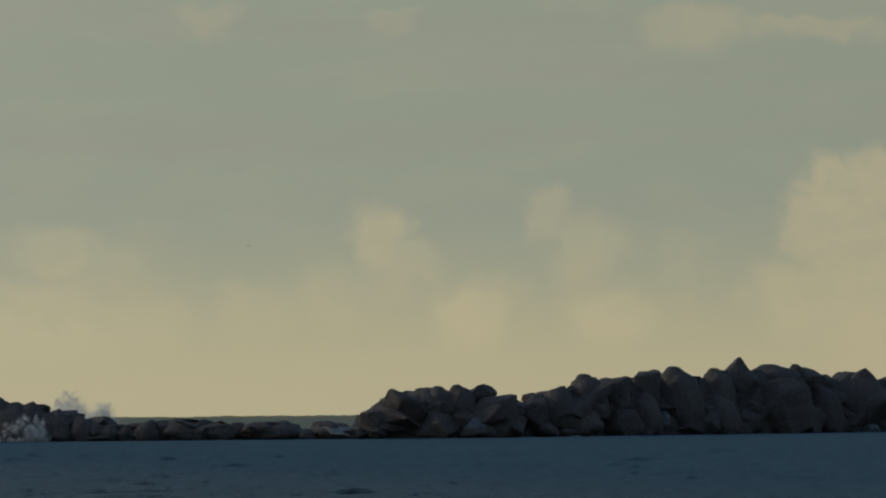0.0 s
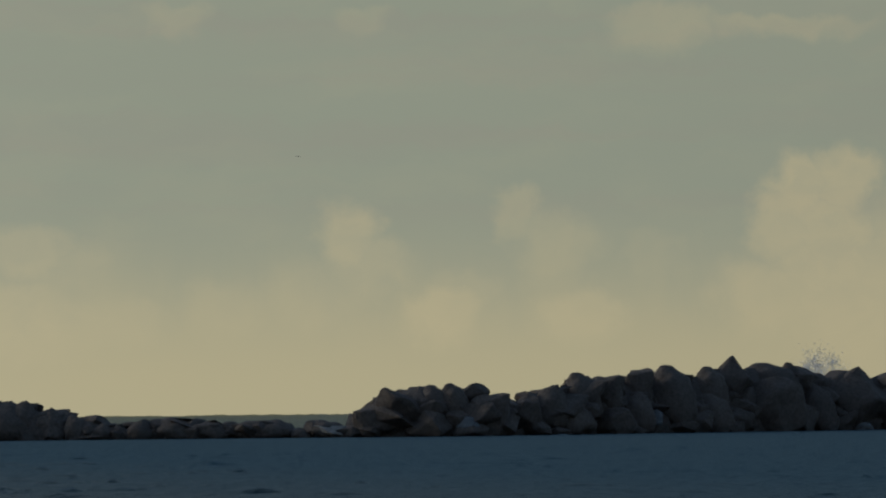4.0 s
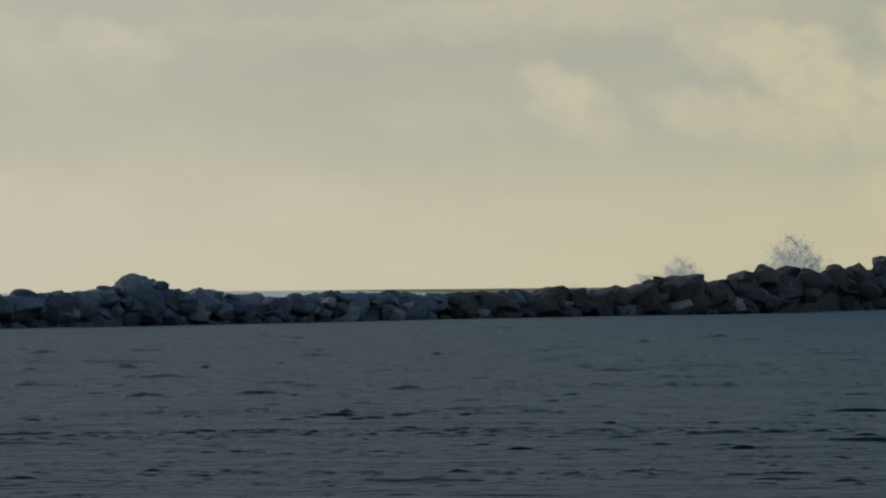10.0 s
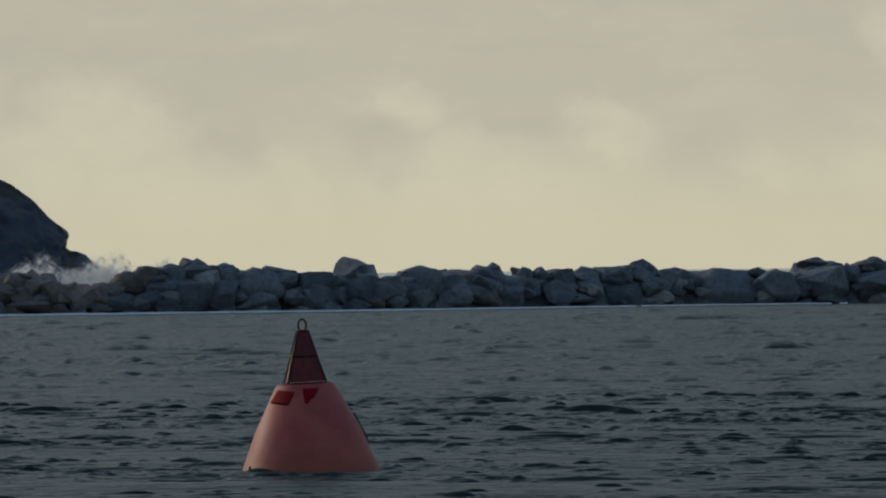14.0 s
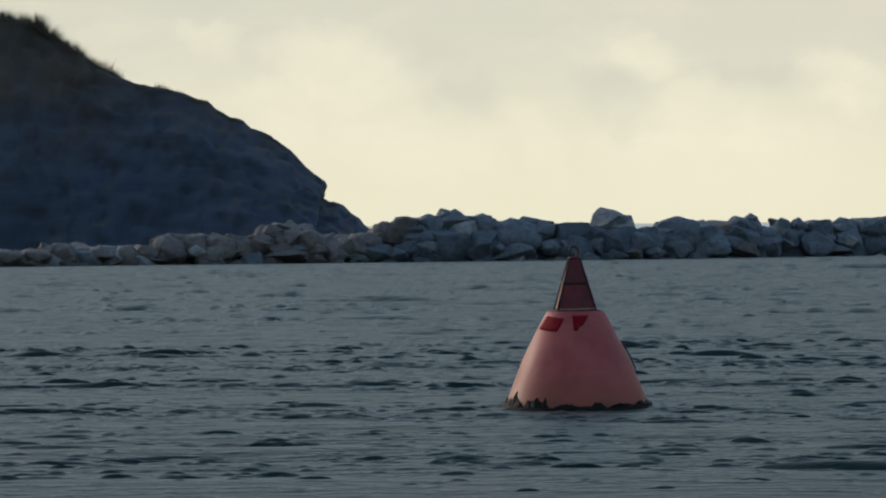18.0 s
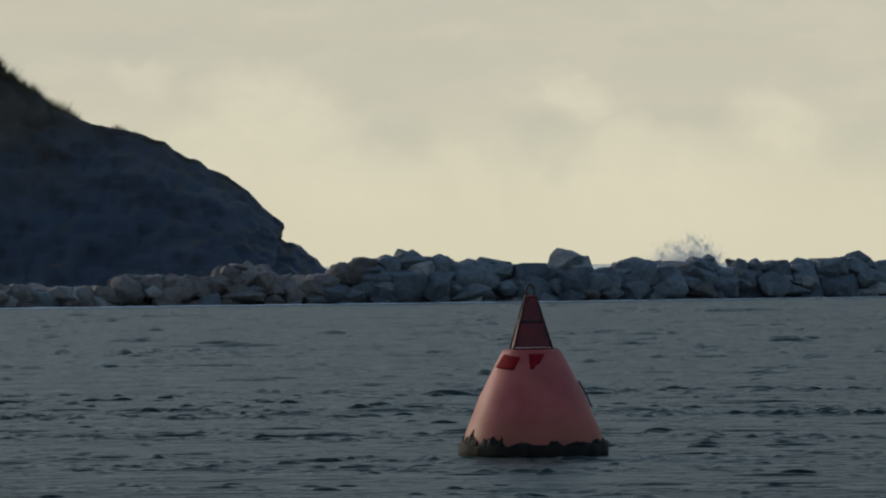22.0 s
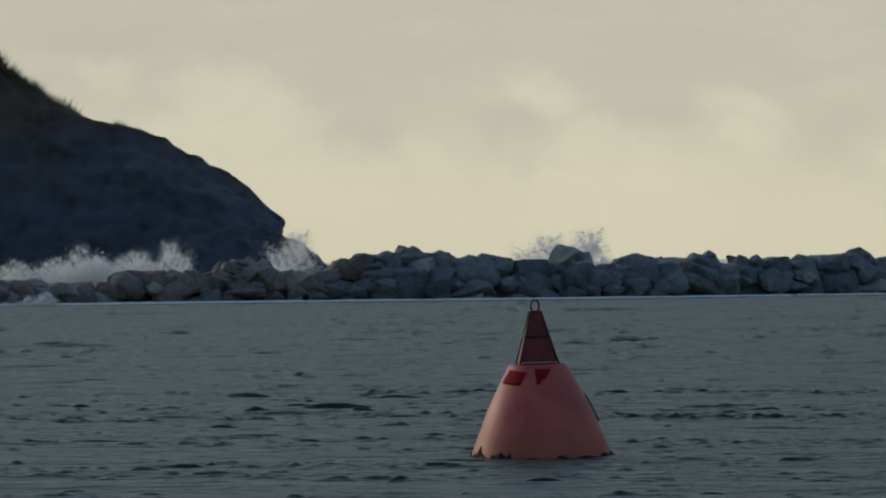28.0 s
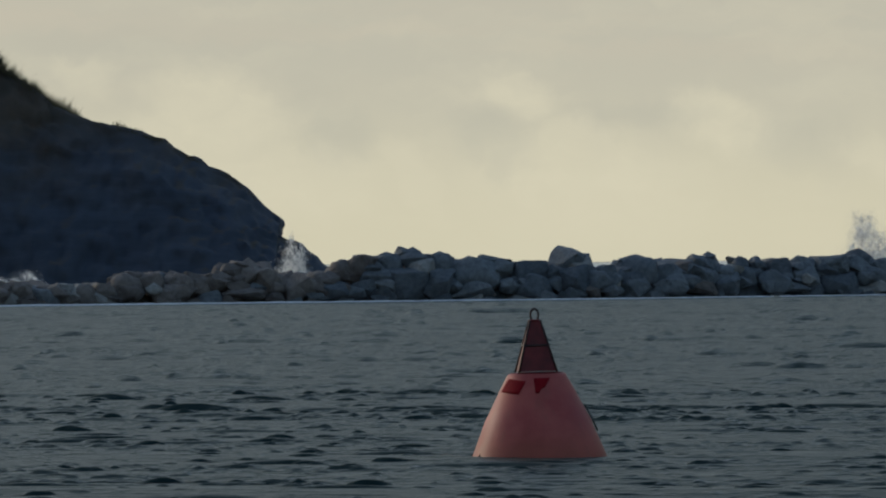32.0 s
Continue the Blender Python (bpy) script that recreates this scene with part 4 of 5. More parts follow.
def build_breakwater():
    pile = new("breakwater")
    tagged(pile, "long breakwater of heaped tan, grey and dark boulders", "breakwater")
    shapes = {}
    for k, mat in enumerate(STONE):
        for s in range(12):
            shapes[k, s] = stone_shape(31 * k + s + 1, 15 + s, (0.05 if k < 3 else 0.09) + 0.016 * (s % 5), mat)
        for s in range(2):
            shapes[k, 12 + s] = stone_shape(200 + 31 * k + s, 60, 0.02, mat, 1)
            shapes[k, 14 + s] = stone_shape(300 + 31 * k + s, 16, 0.07, mat, 2)
            shapes[k, 16 + s] = stone_shape(400 + 31 * k + s, 26, 0.2, mat, 3)
            shapes[k, 18 + s] = stone_shape(500 + 31 * k + s, 26, 0.10, mat, 4)
    rng = random.Random(3)
    for n, (az, z0, z1, w, k) in enumerate(STONES):
        foot = max(z0, z1 - (0.8 if az < 20 else 1.1) * w)
        d = reach(az) + max(0.0, foot) * 0.9 + 0.4 * w
        form, k = divmod(k, 10)
        side = -1 if form == 5 else 1
        form = min(form, 4)
        if k == 3 and az < 16:
            k = 4
        ob = new("boulder", shapes[k, rng.randrange(12) if form == 0 else 10 + 2 * form + rng.randrange(2)])
        ob.parent = pile
        high = z1 - foot
        ob.location = bearing(az, d, foot - 0.15 * high)
        ob.rotation_euler = (0, radians(rng.uniform(-7, 7) if form < 3 else rng.uniform(-3, 3)), radians(-az + rng.uniform(-14, 14) + (rng.choice((0, 180)) if form == 0 else 0)))
        ob.scale = (w * (0.5 if form == 3 else 0.54) * side, w * rng.uniform(0.42, 0.6), high * 1.15)
    # smaller stones between and below
    tris = {}
    for (k, s), me in shapes.items():
        v = np.empty(len(me.vertices) * 3)
        me.vertices.foreach_get("co", v)
        f = np.empty(len(me.polygons) * 3, dtype=np.int32)
        me.polygons.foreach_get("vertices", f)
        tris[k, s] = v.reshape(-1, 3), f.reshape(-1, 3)
    rest = {k: [] for k in range(5)}
    az, single = -22.0, 0
    while az < 50.0:
        d0 = float(reach(az))
        top = crest(az)
        size = (0.95 if az < 16 else (1.5 if az < 31 else 2.3)) * rng.uniform(0.7, 1.35)
        for level in (0.0, 0.16, 0.36, 0.58):
            k = 0 if az < -1.3 else (1 if az < 16 else 3)
            if rng.random() < (0.14 if az < 16 else 0.03):
                k = 2
            elif rng.random() < 0.2 and az < 16:
                k = 4 if k == 1 else 1
            s = size * rng.uniform(0.7, 1.25)
            z = top * level + rng.uniform(-0.2, 0.15) - (0.3 if level == 0 else 0)
            hgt = min(s * rng.uniform(0.55, 0.9), top * 0.95 - z)
            if hgt < 0.3 or rng.random() < 0.08:
                continue
            s = min(s, hgt / 0.45)
            if az > 16 and level > 0.2 and k == 2:
                k = 3
            m = pose(0, 0, 0, rng.uniform(-18, 18), rng.uniform(-18, 18), rng.uniform(0, 360)) @ Matrix.Diagonal((s * 0.62, s * 0.55, hgt, 1))
            m = Matrix.Translation(bearing(az + rng.uniform(-0.12, 0.12), d0 + 0.1 + level * top * 1.0 + 0.45 * s, z)) @ m
            shape = k, rng.randrange(12)
            if -7.0 < az < 6.0 and level < 0.3 and single < 110:
                ob = new("boulder", shapes[shape])
                ob.parent = pile
                ob.matrix_basis = m
                single += 1
            else:
                v, f = tris[shape]
                rest[k].append((v @ np.array(m.to_3x3()).T + np.array(m.translation), f))
        az += math.degrees(size * 0.75 / d0)
    for k, rows in rest.items():
        vs, fs, n = [], [], 0
        for v, f in rows:
            vs.append(v)
            fs.append(f + n)
            n += len(v)
        ob = new("rubble", array_mesh("rubble", np.concatenate(vs), np.concatenate(fs), STONE[k], False))
        ob.parent = pile
        tagged(ob, kind="stuff")
    # packed core behind the outer stones
    for start, end, mat in ((-24.0, -1.0, M_TAN), (-1.0, 16.0, M_GREY), (16.0, 52.0, M_DARK)):
        vs, fs = [], []
        for i, a in enumerate(np.arange(start, end + 0.06, 0.06)):
            c = crest(a) * (0.86 if a < 22 else 0.82)
            d = float(reach(a))
            for dd, z in ((0.5, -0.8), (1.1, c * 0.3), (2.0, c * 0.62), (3.4, c), (7.0, c * 0.95), (12.0, -1.5)):
                p = bearing(a, d + dd, z)
                lump = noise.fractal(p * 0.8, 1.0, 2.0, 4)
                vs.append((p + bearing(a, 0.7 * lump, 0.25 * lump if z > 0 else 0.0))[:])
            if i:
                fs += [((i - 1) * 6 + j, i * 6 + j, i * 6 + j + 1, (i - 1) * 6 + j + 1) for j in range(5)]
        core = new("core", array_mesh("core", np.array(vs), np.array(fs), mat))
        core.parent = pile
        tagged(core, kind="stuff")
    return pile


build_breakwater()


# ---- foam along the stones ----
def build_foam_line():
    vs, fs = [], []
    azs = np.arange(-14.0, 42.0, 0.02)
    for i, a in enumerate(azs):
        q = noise.noise(Vector((a * 1.7, 0, 0))) + 0.6 * noise.noise(Vector((a * 8, 3, 0)))
        base = float(np.interp(a, (-3, 2, 5, 9), (0.5, 0.3, 0.12, 0.0)))
        amount = min(1.5, max(base * 0.5, base + 0.8 * q * base)) if a < 9 else max(0.0, q - 0.75) * 0.35
        d = float(reach(a)) - 0.35 + 0.25 * noise.noise(Vector((a * 5, 7, 0)))
        for off, z in ((0.9, -0.05), (0.2, 0.05 + 0.06 * amount), (-0.2 - 0.22 * amount, 0.05 + 0.03 * amount), (-0.3 - 0.45 * amount, -0.08)):
            vs.append(bearing(a, d + off, z)[:])
        if i and amount > 0.04:
            for k in range(3):
                o = 4 * (i - 1) + k
                fs.append((o, o + 1, o + 5, o + 4))
    me = array_mesh("foam_line", np.array(vs), np.array(fs), M_FOAM)
    tagged(new("foam_line", me), "thin white foam where the water meets the stones", "foam", kind="stuff")


build_foam_line()

# ---- spray thrown up behind the breakwater ----
# start, peak and end (seconds), bearing, distance, width and top (metres); 1 for a thin drifting mist
SPLASHES_A = (
    (-0.6, 0.0, 1.3, 28.30, 308, 3.4, 2.0),
    (-0.5, 0.0, 1.0, 28.93, 322, 5.9, 3.2),
    (0.1, 0.9, 2.1, 30.30, 321, 11.5, 5.4),
    (0.2, 1.0, 2.2, 29.11, 322, 11.1, 2.6),
    (0.3, 1.0, 2.2, 28.59, 308, 7.9, 2.2),
    (0.3, 1.1, 2.0, 31.98, 320, 11.8, 2.6),
    (0.4, 1.1, 2.1, 33.05, 320, 4.2, 6.2),
    (1.1, 1.9, 3.6, 30.89, 307, 18.1, 1.9),
    (1.4, 1.9, 2.8, 32.51, 320, 10.6, 4.3),
    (1.5, 2.0, 2.6, 34.02, 320, 4.3, 4.9),
    (2.0, 2.8, 4.2, 31.9, 306, 5.5, 0.55),
    (1.5, 2.5, 4.6, 29.9, 307, 14.0, 0.5),
    (3.1, 3.7, 4.6, 38.40, 350, 5.6, 6.4),
)
SPLASHES_B = (
    (5.6, 6.1, 6.9, 29.17, 322, 3.0, 4.1),
    (7.3, 7.9, 8.5, 27.50, 322, 2.4, 4.6),
    (7.6, 8.1, 8.8, 28.97, 322, 2.8, 3.0),
    (8.2, 8.8, 9.6, 16.5, 258, 5.5, 2.3, 1),
    (8.7, 9.1, 9.9, 17.9, 267, 5.0, 2.7, 1),
    (9.0, 9.5, 10.2, 17.77, 267, 2.3, 2.9),
    (9.1, 9.5, 10.2, 18.79, 273, 1.7, 3.1),
    (9.1, 9.6, 10.3, 19.71, 279, 2.7, 3.1),
    (9.1, 10.0, 11.8, 20.55, 294, 4.0, 4.7),
    (9.3, 10.0, 11.0, 18.94, 274, 4.4, 3.1),
    (10.2, 10.9, 13.4, 20.65, 296, 8.0, 5.2, 1),
    (13.2, 14.1, 15.4, -2.40, 228, 7.5, 2.8),
)
SPLASHES_C = (
    (13.3, 14.1, 15.3, -1.28, 229, 6.0, 3.0),
    (13.5, 14.4, 15.6, -2.51, 227, 7.3, 2.0),
    (13.8, 14.4, 15.4, -3.98, 226, 3.9, 2.7),
    (13.9, 14.5, 15.6, -5.81, 186, 7.3, 0.4),
    (14.0, 14.6, 15.4, 1.22, 207, 4.8, 3.2),
    (14.1, 14.6, 15.3, 2.45, 209, 1.4, 2.9),
    (16.0, 16.5, 17.4, 3.45, 211, 4.2, 2.7),
    (18.1, 18.6, 19.3, -1.39, 229, 1.4, 2.3),
    (18.6, 19.1, 19.8, -4.34, 226, 1.1, 1.6),
    (19.5, 20.1, 20.8, -3.49, 227, 3.1, 4.1),
    (20.0, 20.5, 21.0, -3.89, 226, 4.7, 2.7),
    (20.1, 20.6, 21.3, -1.82, 228, 1.4, 2.5),
)
SPLASHES_D = (
    (21.5, 22.05, 22.8, 3.0, 210, 4.4, 3.0),
    (21.8, 22.3, 23.0, 2.62, 210, 3.9, 2.8),
    (25.2, 25.6, 26.3, 2.98, 210, 2.3, 2.0),
    (26.8, 27.5, 28.3, -5.23, 186, 2.7, 1.0),
    (27.0, 27.8, 29.0, -4.74, 225, 6.6, 2.4),
    (27.1, 27.5, 28.1, 1.06, 207, 2.4, 3.7),
    (27.1, 27.9, 29.0, -4.15, 226, 6.0, 2.0),
    (27.2, 27.9, 29.0, -3.48, 227, 3.6, 2.7),
    (27.5, 28.0, 28.8, 1.38, 207, 4.5, 3.2),
    (27.6, 28.1, 29.1, -1.96, 228, 2.8, 3.7),
    (28.2, 28.7, 29.4, -2.52, 227, 4.7, 3.3),
    (28.2, 28.9, 31.4, -5.08, 187, 3.0, 0.8),
    (28.3, 28.9, 29.8, -1.64, 228, 2.8, 2.6),
)
SPLASHES_E = (
    (29.2, 29.9, 31.0, 2.30, 209, 4.9, 3.2),
    (29.3, 29.9, 30.7, 0.36, 206, 2.8, 2.9),
    (29.4, 30.0, 30.8, 1.67, 208, 1.7, 4.1),
    (29.6, 30.2, 30.8, 3.95, 213, 2.1, 2.3),
    (30.4, 31.1, 32.2, 4.22, 213, 2.4, 4.0),
    (31.4, 32.0, 32.8, -5.33, 225, 2.5, 1.7),
    (31.4, 32.0, 33.0, 5.36, 216, 2.4, 3.7),
    (31.5, 32.0, 32.8, -1.88, 228, 1.4, 3.1),
)
# mist that hangs on at the foot of the headland
SPLASHES_F = (
    (14.0, 14.7, 16.6, -3.2, 227, 10.0, 2.3, 1),
    (20.2, 20.8, 22.3, -2.2, 228, 7.0, 1.9, 1),
    (27.3, 28.2, 30.4, -4.0, 226, 8.5, 2.0, 1),
    (27.9, 28.7, 30.8, -2.5, 227, 8.0, 2.4, 1),
    (29.3, 30.0, 31.6, 2.6, 209, 6.0, 2.5, 1),
)
SPLASHES = SPLASHES_A + SPLASHES_B + SPLASHES_C + SPLASHES_D + SPLASHES_E + SPLASHES_F


def plume_mesh(seed, count, scale):
    """Drops and mist in a unit plume, 1 wide and 1 high: rounded billows, ragged at the crown, thinning to a veil."""
    rng = np.random.default_rng(seed)
    # billows pile up from a broad foot to an uneven crown that leans
    lean = rng.uniform(-0.22, 0.22)
    centres, radii = [], []
    for k in range(84):
        z = rng.beta(1.0, 1.9) * 0.92
        half = 0.44 * (1 - (z / 0.95) ** 1.7) + 0.05
        centres.append((rng.uniform(-half, half) + lean * z, 0.25 * rng.normal(), z))
        radii.append(rng.uniform(0.07, 0.19) * (1.2 - 0.6 * z))
    centres, radii = np.array(centres), np.array(radii)
    k = rng.choice(len(radii), count, p=radii ** 1.6 / np.sum(radii ** 1.6))
    way = rng.normal(0, 1, (count, 3))
    way /= np.linalg.norm(way, axis=1)[:, None]
    c = centres[k] + way * (radii[k] * np.minimum(1.6, np.abs(rng.normal(0.5, 0.45, count))))[:, None] * (1.0, 1.0, 1.1)
    # curl the billows into shreds
    for freq, amp in ((9.0, 0.03), (21.0, 0.016), (47.0, 0.008)):
        ph = rng.random(6) * 6.283
        c[:, 0] += amp * np.sin(freq * c[:, 2] + ph[0] + 1.3 * np.sin(freq * 0.7 * c[:, 0] + ph[1]))
        c[:, 2] += amp * np.sin(freq * c[:, 0] + ph[2] + 1.3 * np.sin(freq * 0.7 * c[:, 2] + ph[3]))
    # a few drops flung clear, and a thin veil drifting round
    jet = rng.random(count) < 0.004
    rise = rng.exponential(0.09, count)
    c[jet, 2] += rise[jet]
    c[jet, 0] += (rng.normal(0, 0.5, count) * rise)[jet]
    veil = rng.random(count) < 0.5
    c[veil] += rng.normal(0, 1, (veil.sum(), 3)) * (0.09, 0.08, 0.05)
    c[:, 2] = np.abs(c[:, 2])
    size = np.where(jet, 0.45, 1.0) * np.where(veil, 0.55, 1.0) * rng.uniform(0.010, 0.026, count) / scale
    v = c[:, None, :] + rng.normal(0, 1, (count, 3, 3)) * size[:, None, None]
    return array_mesh("plume", v.reshape(-1, 3), np.arange(3 * count).reshape(-1, 3), M_SPRAY, False)


def build_splashes():
    small = [plume_mesh(s, 26000, 1.65) for s in range(3)]
    large = [plume_mesh(s + 9, 84000, 3.35) for s in range(3)]
    huge = [plume_mesh(s + 50, 120000, 3.8) for s in range(2)]
    wisps = [plume_mesh(s + 30, 56000, 5.3) for s in range(2)]
    rng = random.Random(21)
    made = []
    for t0, tp, t1, az, d, w, top, *thin in SPLASHES:
        thing = new("wave_splash")
        thing.location = bearing(az, d)
        thing.rotation_euler = (0, 0, radians(-az))
        gap = d - float(reach(az))
        if gap > 30:
            label = "white spray bursting at the foot of the headland"
        elif gap < 1:
            label = "white foam washing over the low boulders"
        elif top > 1.3 * w:
            label = "tall narrow plume of spray behind the boulders"
        else:
            label = "broad grey-white cloud of spray behind the boulders"
        tagged(thing, label, "splash", "splashes on the breakwater")
        n = max(1, min(5, round(1.5 * w / top)))
        for k in range(n):
            wk = max(w * 1.25, 0.55 * top) if n == 1 else w / n * rng.uniform(1.35, 1.8)
            ob = new("plume", rng.choice(wisps if thin else (small if wk < 2.0 else (large if wk < 6.0 else huge))))
            ob.parent = thing
            hk = top * (1.15 if k == n // 2 else rng.uniform(0.75, 1.02))
            ob.scale = (wk * rng.choice((-1, 1)), max(1.0, wk), hk)
            made.append((ob, t0, tp + rng.uniform(-0.05, 0.15), t1 + rng.uniform(-0.1, 0.2), (k + 0.5 - n / 2) * w / n * 0.8, hk))
    return made


plumes = build_splashes()


# ---- gulls far out over the sea ----
M_GULL = plain_material("gull_plumage", (0.22, 0.21, 0.20), 0.8, 0.3, 8)


def build_gull(span):
    gull = new("seagull")
    tagged(gull, "small dark seagull gliding far out over the sea", "bird")
    body = [(0.0, -0.22), (0.025, -0.18), (0.055, -0.05), (0.06, 0.05), (0.035, 0.17), (0.02, 0.24), (0.0, 0.26)]
    bm = lathe([(max(r, 0.002) * span, z * span) for r, z in body], 12)
    bmesh.ops.rotate(bm, verts=bm.verts, cent=(0, 0, 0), matrix=Matrix.Rotation(radians(90), 3, "Y"))
    part("body", bm, M_GULL, gull)
    for side in (-1, 1):
        bm = bmesh.new()
        rows = []
        for u, chord, z in ((0.0, 0.16, 0.0), (0.2, 0.17, 0.07), (0.38, 0.12, 0.06), (0.52, 0.02, 0.0)):
            rows.append([bm.verts.new(Vector((x * chord, side * u, z + dz)) * span) for x, dz in ((0.5, 0.0), (0.15, 0.015), (-0.5, 0.0), (0.1, -0.008))])
        for p, q in zip(rows, rows[1:]):
            for k in range(4):
                bm.faces.new((p[k], p[(k + 1) % 4], q[(k + 1) % 4], q[k]))
        part("wing", bm, M_GULL, gull)
    return gull


gulls = [build_gull(0.75), build_gull(0.75)]



# ---- foam torn up beside the buoy ----
def build_foam_patch():
    rng = np.random.default_rng(17)
    n = 900
    u = rng.normal(0, 1, (n, 2)) * (0.2, 0.13)
    c = np.stack((u[:, 0] + 0.1 * np.sin(u[:, 1] * 25), u[:, 1], 0.05 * np.exp(-8 * u[:, 0] ** 2) + 0.03 * rng.random(n)), -1)
    v = c[:, None, :] + rng.normal(0, 1, (n, 3, 3)) * (0.016, 0.02, 0.004)
    ob = new("foam_patch", array_mesh("foam_patch", v.reshape(-1, 3), np.arange(3 * n).reshape(-1, 3), M_FOAM, False))
    return tagged(ob, "small patch of white foam on the water beside the buoy", "foam", kind="stuff")


foam_patch = build_foam_patch()

# ---- motions ----
FLOAT_ROWS = (
    (13.4, 0.85, 38.99, 0.726, -2.5),
    (13.8, 0.74, 38.99, 0.723, -3.2),
    (14.0, 0.68, 38.99, 0.724, -2.5),
    (14.1, 0.70, 38.99, 0.744, -3.7),
    (14.2, 0.69, 38.99, 0.745, -4.3),
    (14.3, 0.68, 38.99, 0.749, -4.3),
    (14.5, 0.68, 38.99, 0.743, -3.0),
    (16.5, 0.76, 38.99, 0.782, -1.7),
    (17.0, 0.76, 38.99, 0.859, 0.6),
    (17.5, 0.75, 38.99, 0.936, -0.5),
    (18.0, 0.76, 38.99, 0.921, -0.5),
    (18.5, 0.76, 38.99, 0.849, 1.1),
    (19.0, 0.74, 38.99, 0.785, 0.1),
    (19.5, 0.72, 38.99, 0.760, -0.8),
    (20.0, 0.73, 38.99, 0.746, 0.1),
    (20.5, 0.73, 38.99, 0.764, 0.5),
    (21.0, 0.73, 38.99, 0.809, 1.0),
    (21.5, 0.72, 38.99, 0.874, -0.5),
    (22.0, 0.75, 38.99, 0.939, -0.5),
    (22.5, 0.80, 38.99, 0.903, -0.5),
    (23.0, 0.80, 38.99, 0.808, 1.0),
    (23.5, 0.78, 38.99, 0.733, 0.1),
    (24.0, 0.80, 38.99, 0.712, 1.5),
    (24.5, 0.77, 38.99, 0.786, 1.0),
    (25.0, 0.71, 38.99, 0.877, -0.5),
    (25.5, 0.70, 38.99, 0.892, -0.5),
    (27.5, 0.88, 38.99, 0.823, 1.1),
    (28.0, 0.81, 38.99, 0.781, -1.8),
    (28.5, 0.72, 38.99, 0.742, -2.7),
    (29.0, 0.70, 38.99, 0.816, -1.4),
    (29.5, 0.71, 38.99, 0.922, -0.5),
    (30.0, 0.75, 38.99, 1.008, -0.5),
    (30.5, 0.85, 38.99, 0.985, -0.5),
    (31.0, 0.84, 38.99, 0.886, -0.5),
    (31.5, 0.79, 38.99, 0.748, -2.3),
    (32.0, 0.80, 38.99, 0.715, -1.4),
)


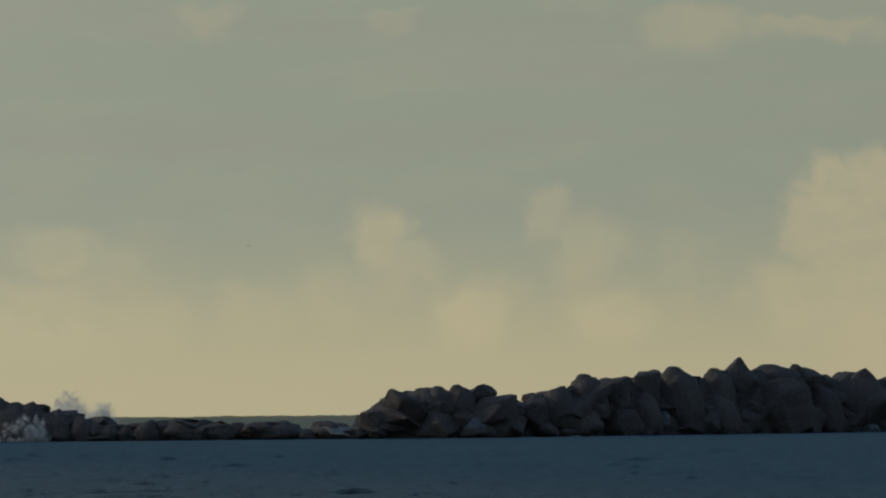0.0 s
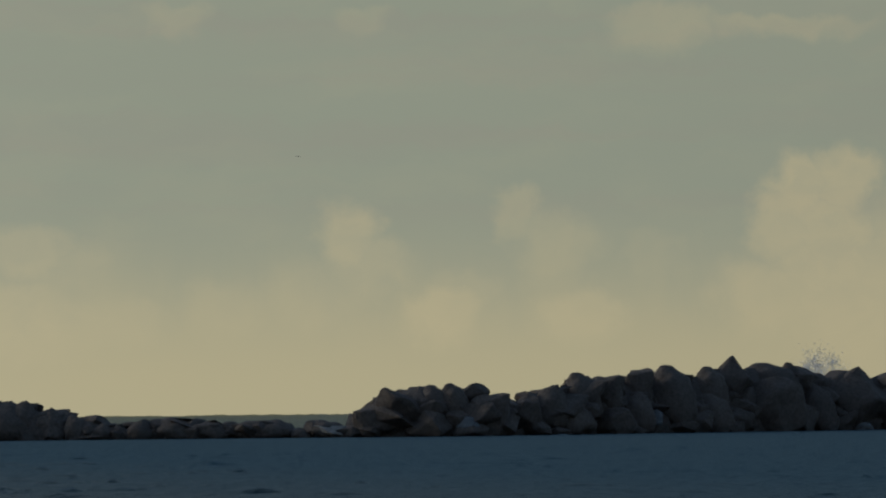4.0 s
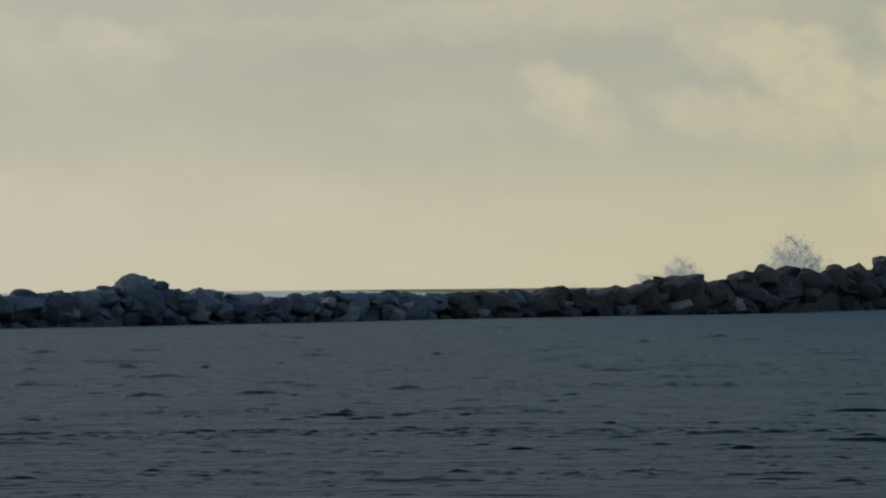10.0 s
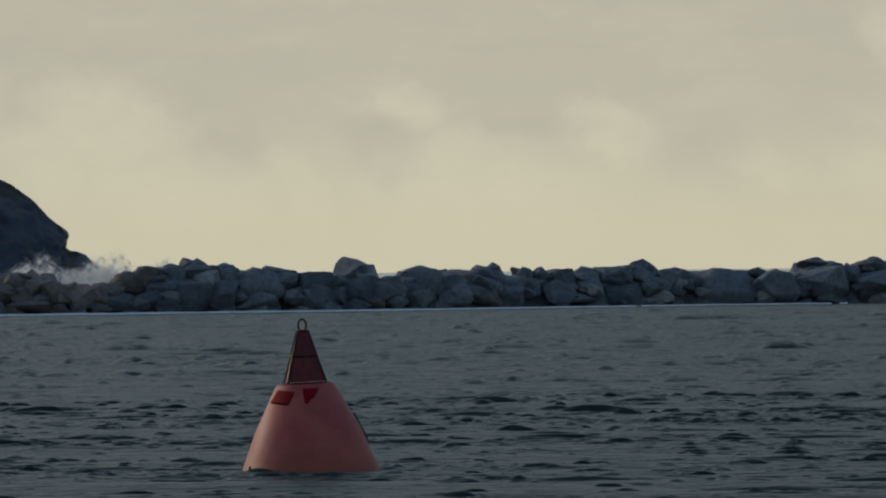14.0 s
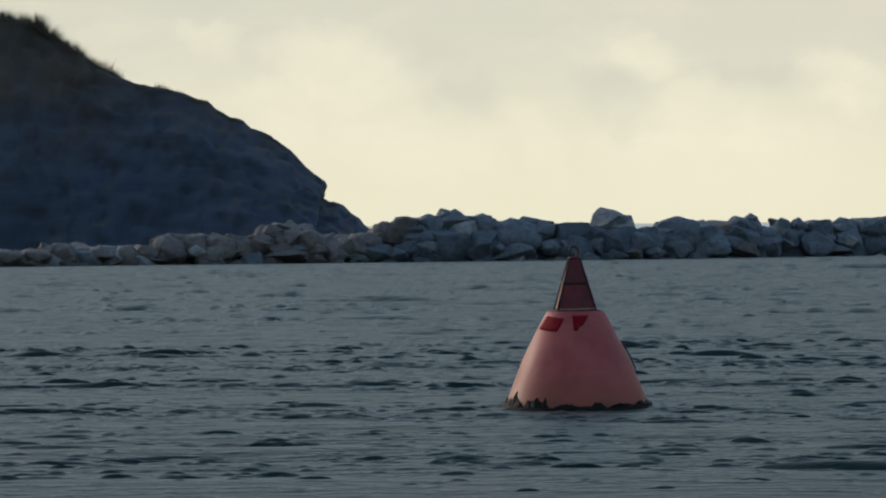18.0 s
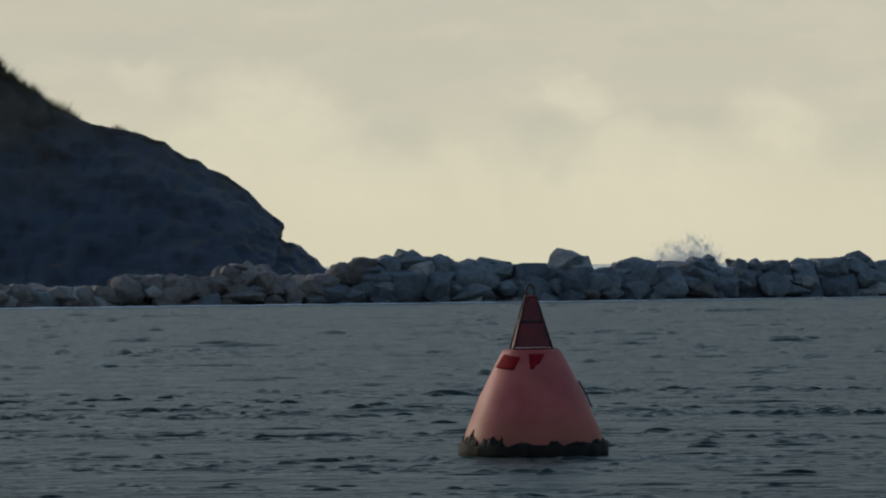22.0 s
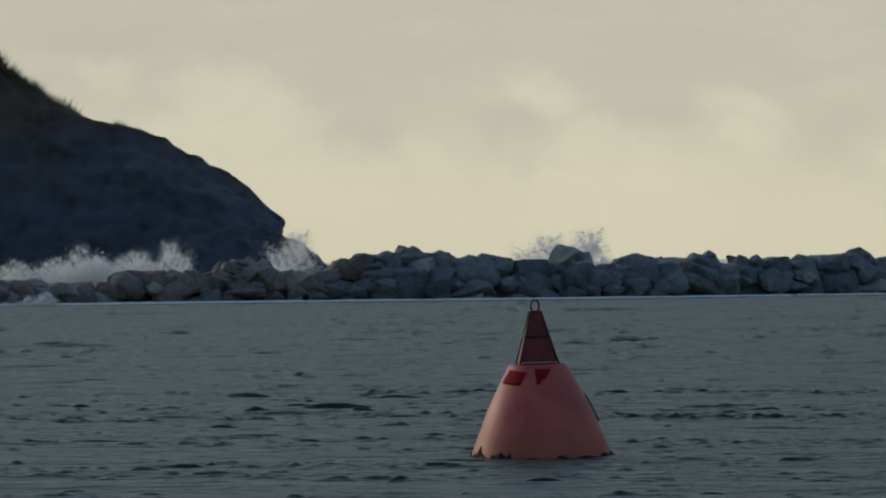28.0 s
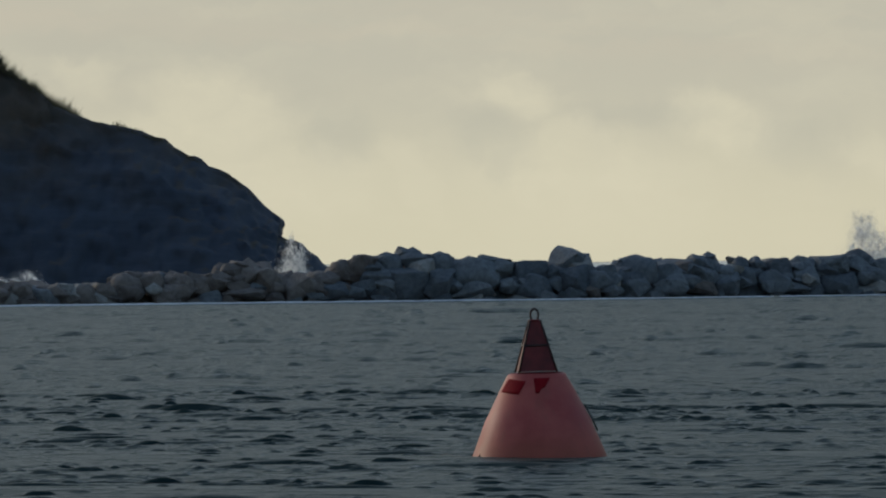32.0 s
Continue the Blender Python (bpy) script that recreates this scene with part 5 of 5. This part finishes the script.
def motions():
    # clouds drift towards the headland
    walk(backdrop, [(0.0, pose(0, 0, 0)), (16.0, pose(0, 0, 0, 0, 0, 1.168)), (32.0, pose(0, 0, 0, 0, 0, 2.336))])
    # the chop runs across the harbour
    calm = [(0.0, 0.0), (4.0, 0.02), (8.0, -0.02), (12.0, 0.01)]
    crest_t, crest_z = (0, 17, 19, 20, 21, 22, 24, 25, 26.5, 28, 30, 31, 32), (0.03, 0.03, 0.05, 0.025, 0.05, -0.03, 0.0, -0.09, -0.03, 0.01, 0.02, 0.0, 0.055)
    swell = [(t, 0.5 * (z - 0.8) + float(np.interp(t, crest_t, crest_z))) for t, x, y, z, lean in FLOAT_ROWS]
    walk(water, [(t, pose(3.0 - 0.19 * t, 2.0 - 0.12 * t, z)) for t, z in calm + swell])
    # its crests rise and sink in turn
    for k, (crests, period) in enumerate(zip(crest_sheets, (1.5, 1.8, 1.65))):
        rows = []
        for i in range(int(32 / (period / 4)) + 2):
            t = min(32.0, i * period / 4)
            up = math.sin(2 * math.pi * (t / period + k / 3)) - 1
            rows.append((t, pose(0, 0, 0.008 * up, 0.007 * up, 0, 0.22 * (t - 16))))
            if t == 32.0:
                break
        walk(crests, rows)
    # gulls glide along the sky
    for gull, rows in zip(gulls, (((0.0, 31.12, 2.10), (1.0, 31.22, 2.13), (2.0, 31.33, 2.16), (3.5, 31.6, 2.6), (5.5, 33.0, 5.8), (9.0, 37.0, 9.0), (32.0, 60.0, 20.0)),
                                  ((0.0, 25.0, 14.0), (16.0, 6.0, 9.0), (21.0, 0.4, 5.6), (23.0, -1.83, 1.57), (24.5, -3.2, 0.9), (28.0, -7.0, 0.8), (32.0, -11.0, 0.8)))):
        walk(gull, [(t, pose(*bearing(az, 560, 1.67 + 560 * math.tan(radians(el))), 0, -8, 30)) for t, az, el in rows])
    # the buoy bobs and leans
    t, x, y, z, lean = FLOAT_ROWS[0]
    rows = [(0.0, pose(x, y, z - 0.8, 0, lean, 0)), (6.0, pose(x, y, z - 0.74, 0, 1.0, 0)), (12.0, pose(x, y, z - 0.8, 0, -1.0, 0))]
    rows += [(t, pose(x, y, z - 0.8, 0, lean, 0)) for t, x, y, z, lean in FLOAT_ROWS]
    walk(buoy, rows)
    walk(foam_patch, [(t, pose(x, 38.8, z)) for t, x, z in ((0.0, 1.5, -0.3), (29.3, 1.55, -0.3), (29.7, 1.65, 0.10), (30.0, 1.7, 0.135), (30.5, 1.75, 0.115), (30.9, 1.8, 0.0), (31.3, 1.8, -0.3), (32.0, 1.8, -0.3))])
    for ob, t0, tp, t1, x, h in plumes:
        down = -h * 1.15 - 0.6
        keys = []
        size = ob.scale.copy()
        for t, z in ((t0 - 0.12, down), (tp, 0.0), (tp + 0.4 * (t1 - tp), -0.12 * h), (t1 + 0.1, down)):
            keys.append((t, z))
        start = float(np.interp(0.0, [k[0] for k in keys], [k[1] for k in keys]))
        end = float(np.interp(32.0, [k[0] for k in keys], [k[1] for k in keys]))
        rows = [(0.0, start)] + [k for k in keys if 0.05 < k[0] < 31.95] + [(32.0, end)]
        walk(ob, [(t, pose(x + 0.15 * (t - tp), 0, z)) for t, z in rows])
        ob.scale = size


motions()
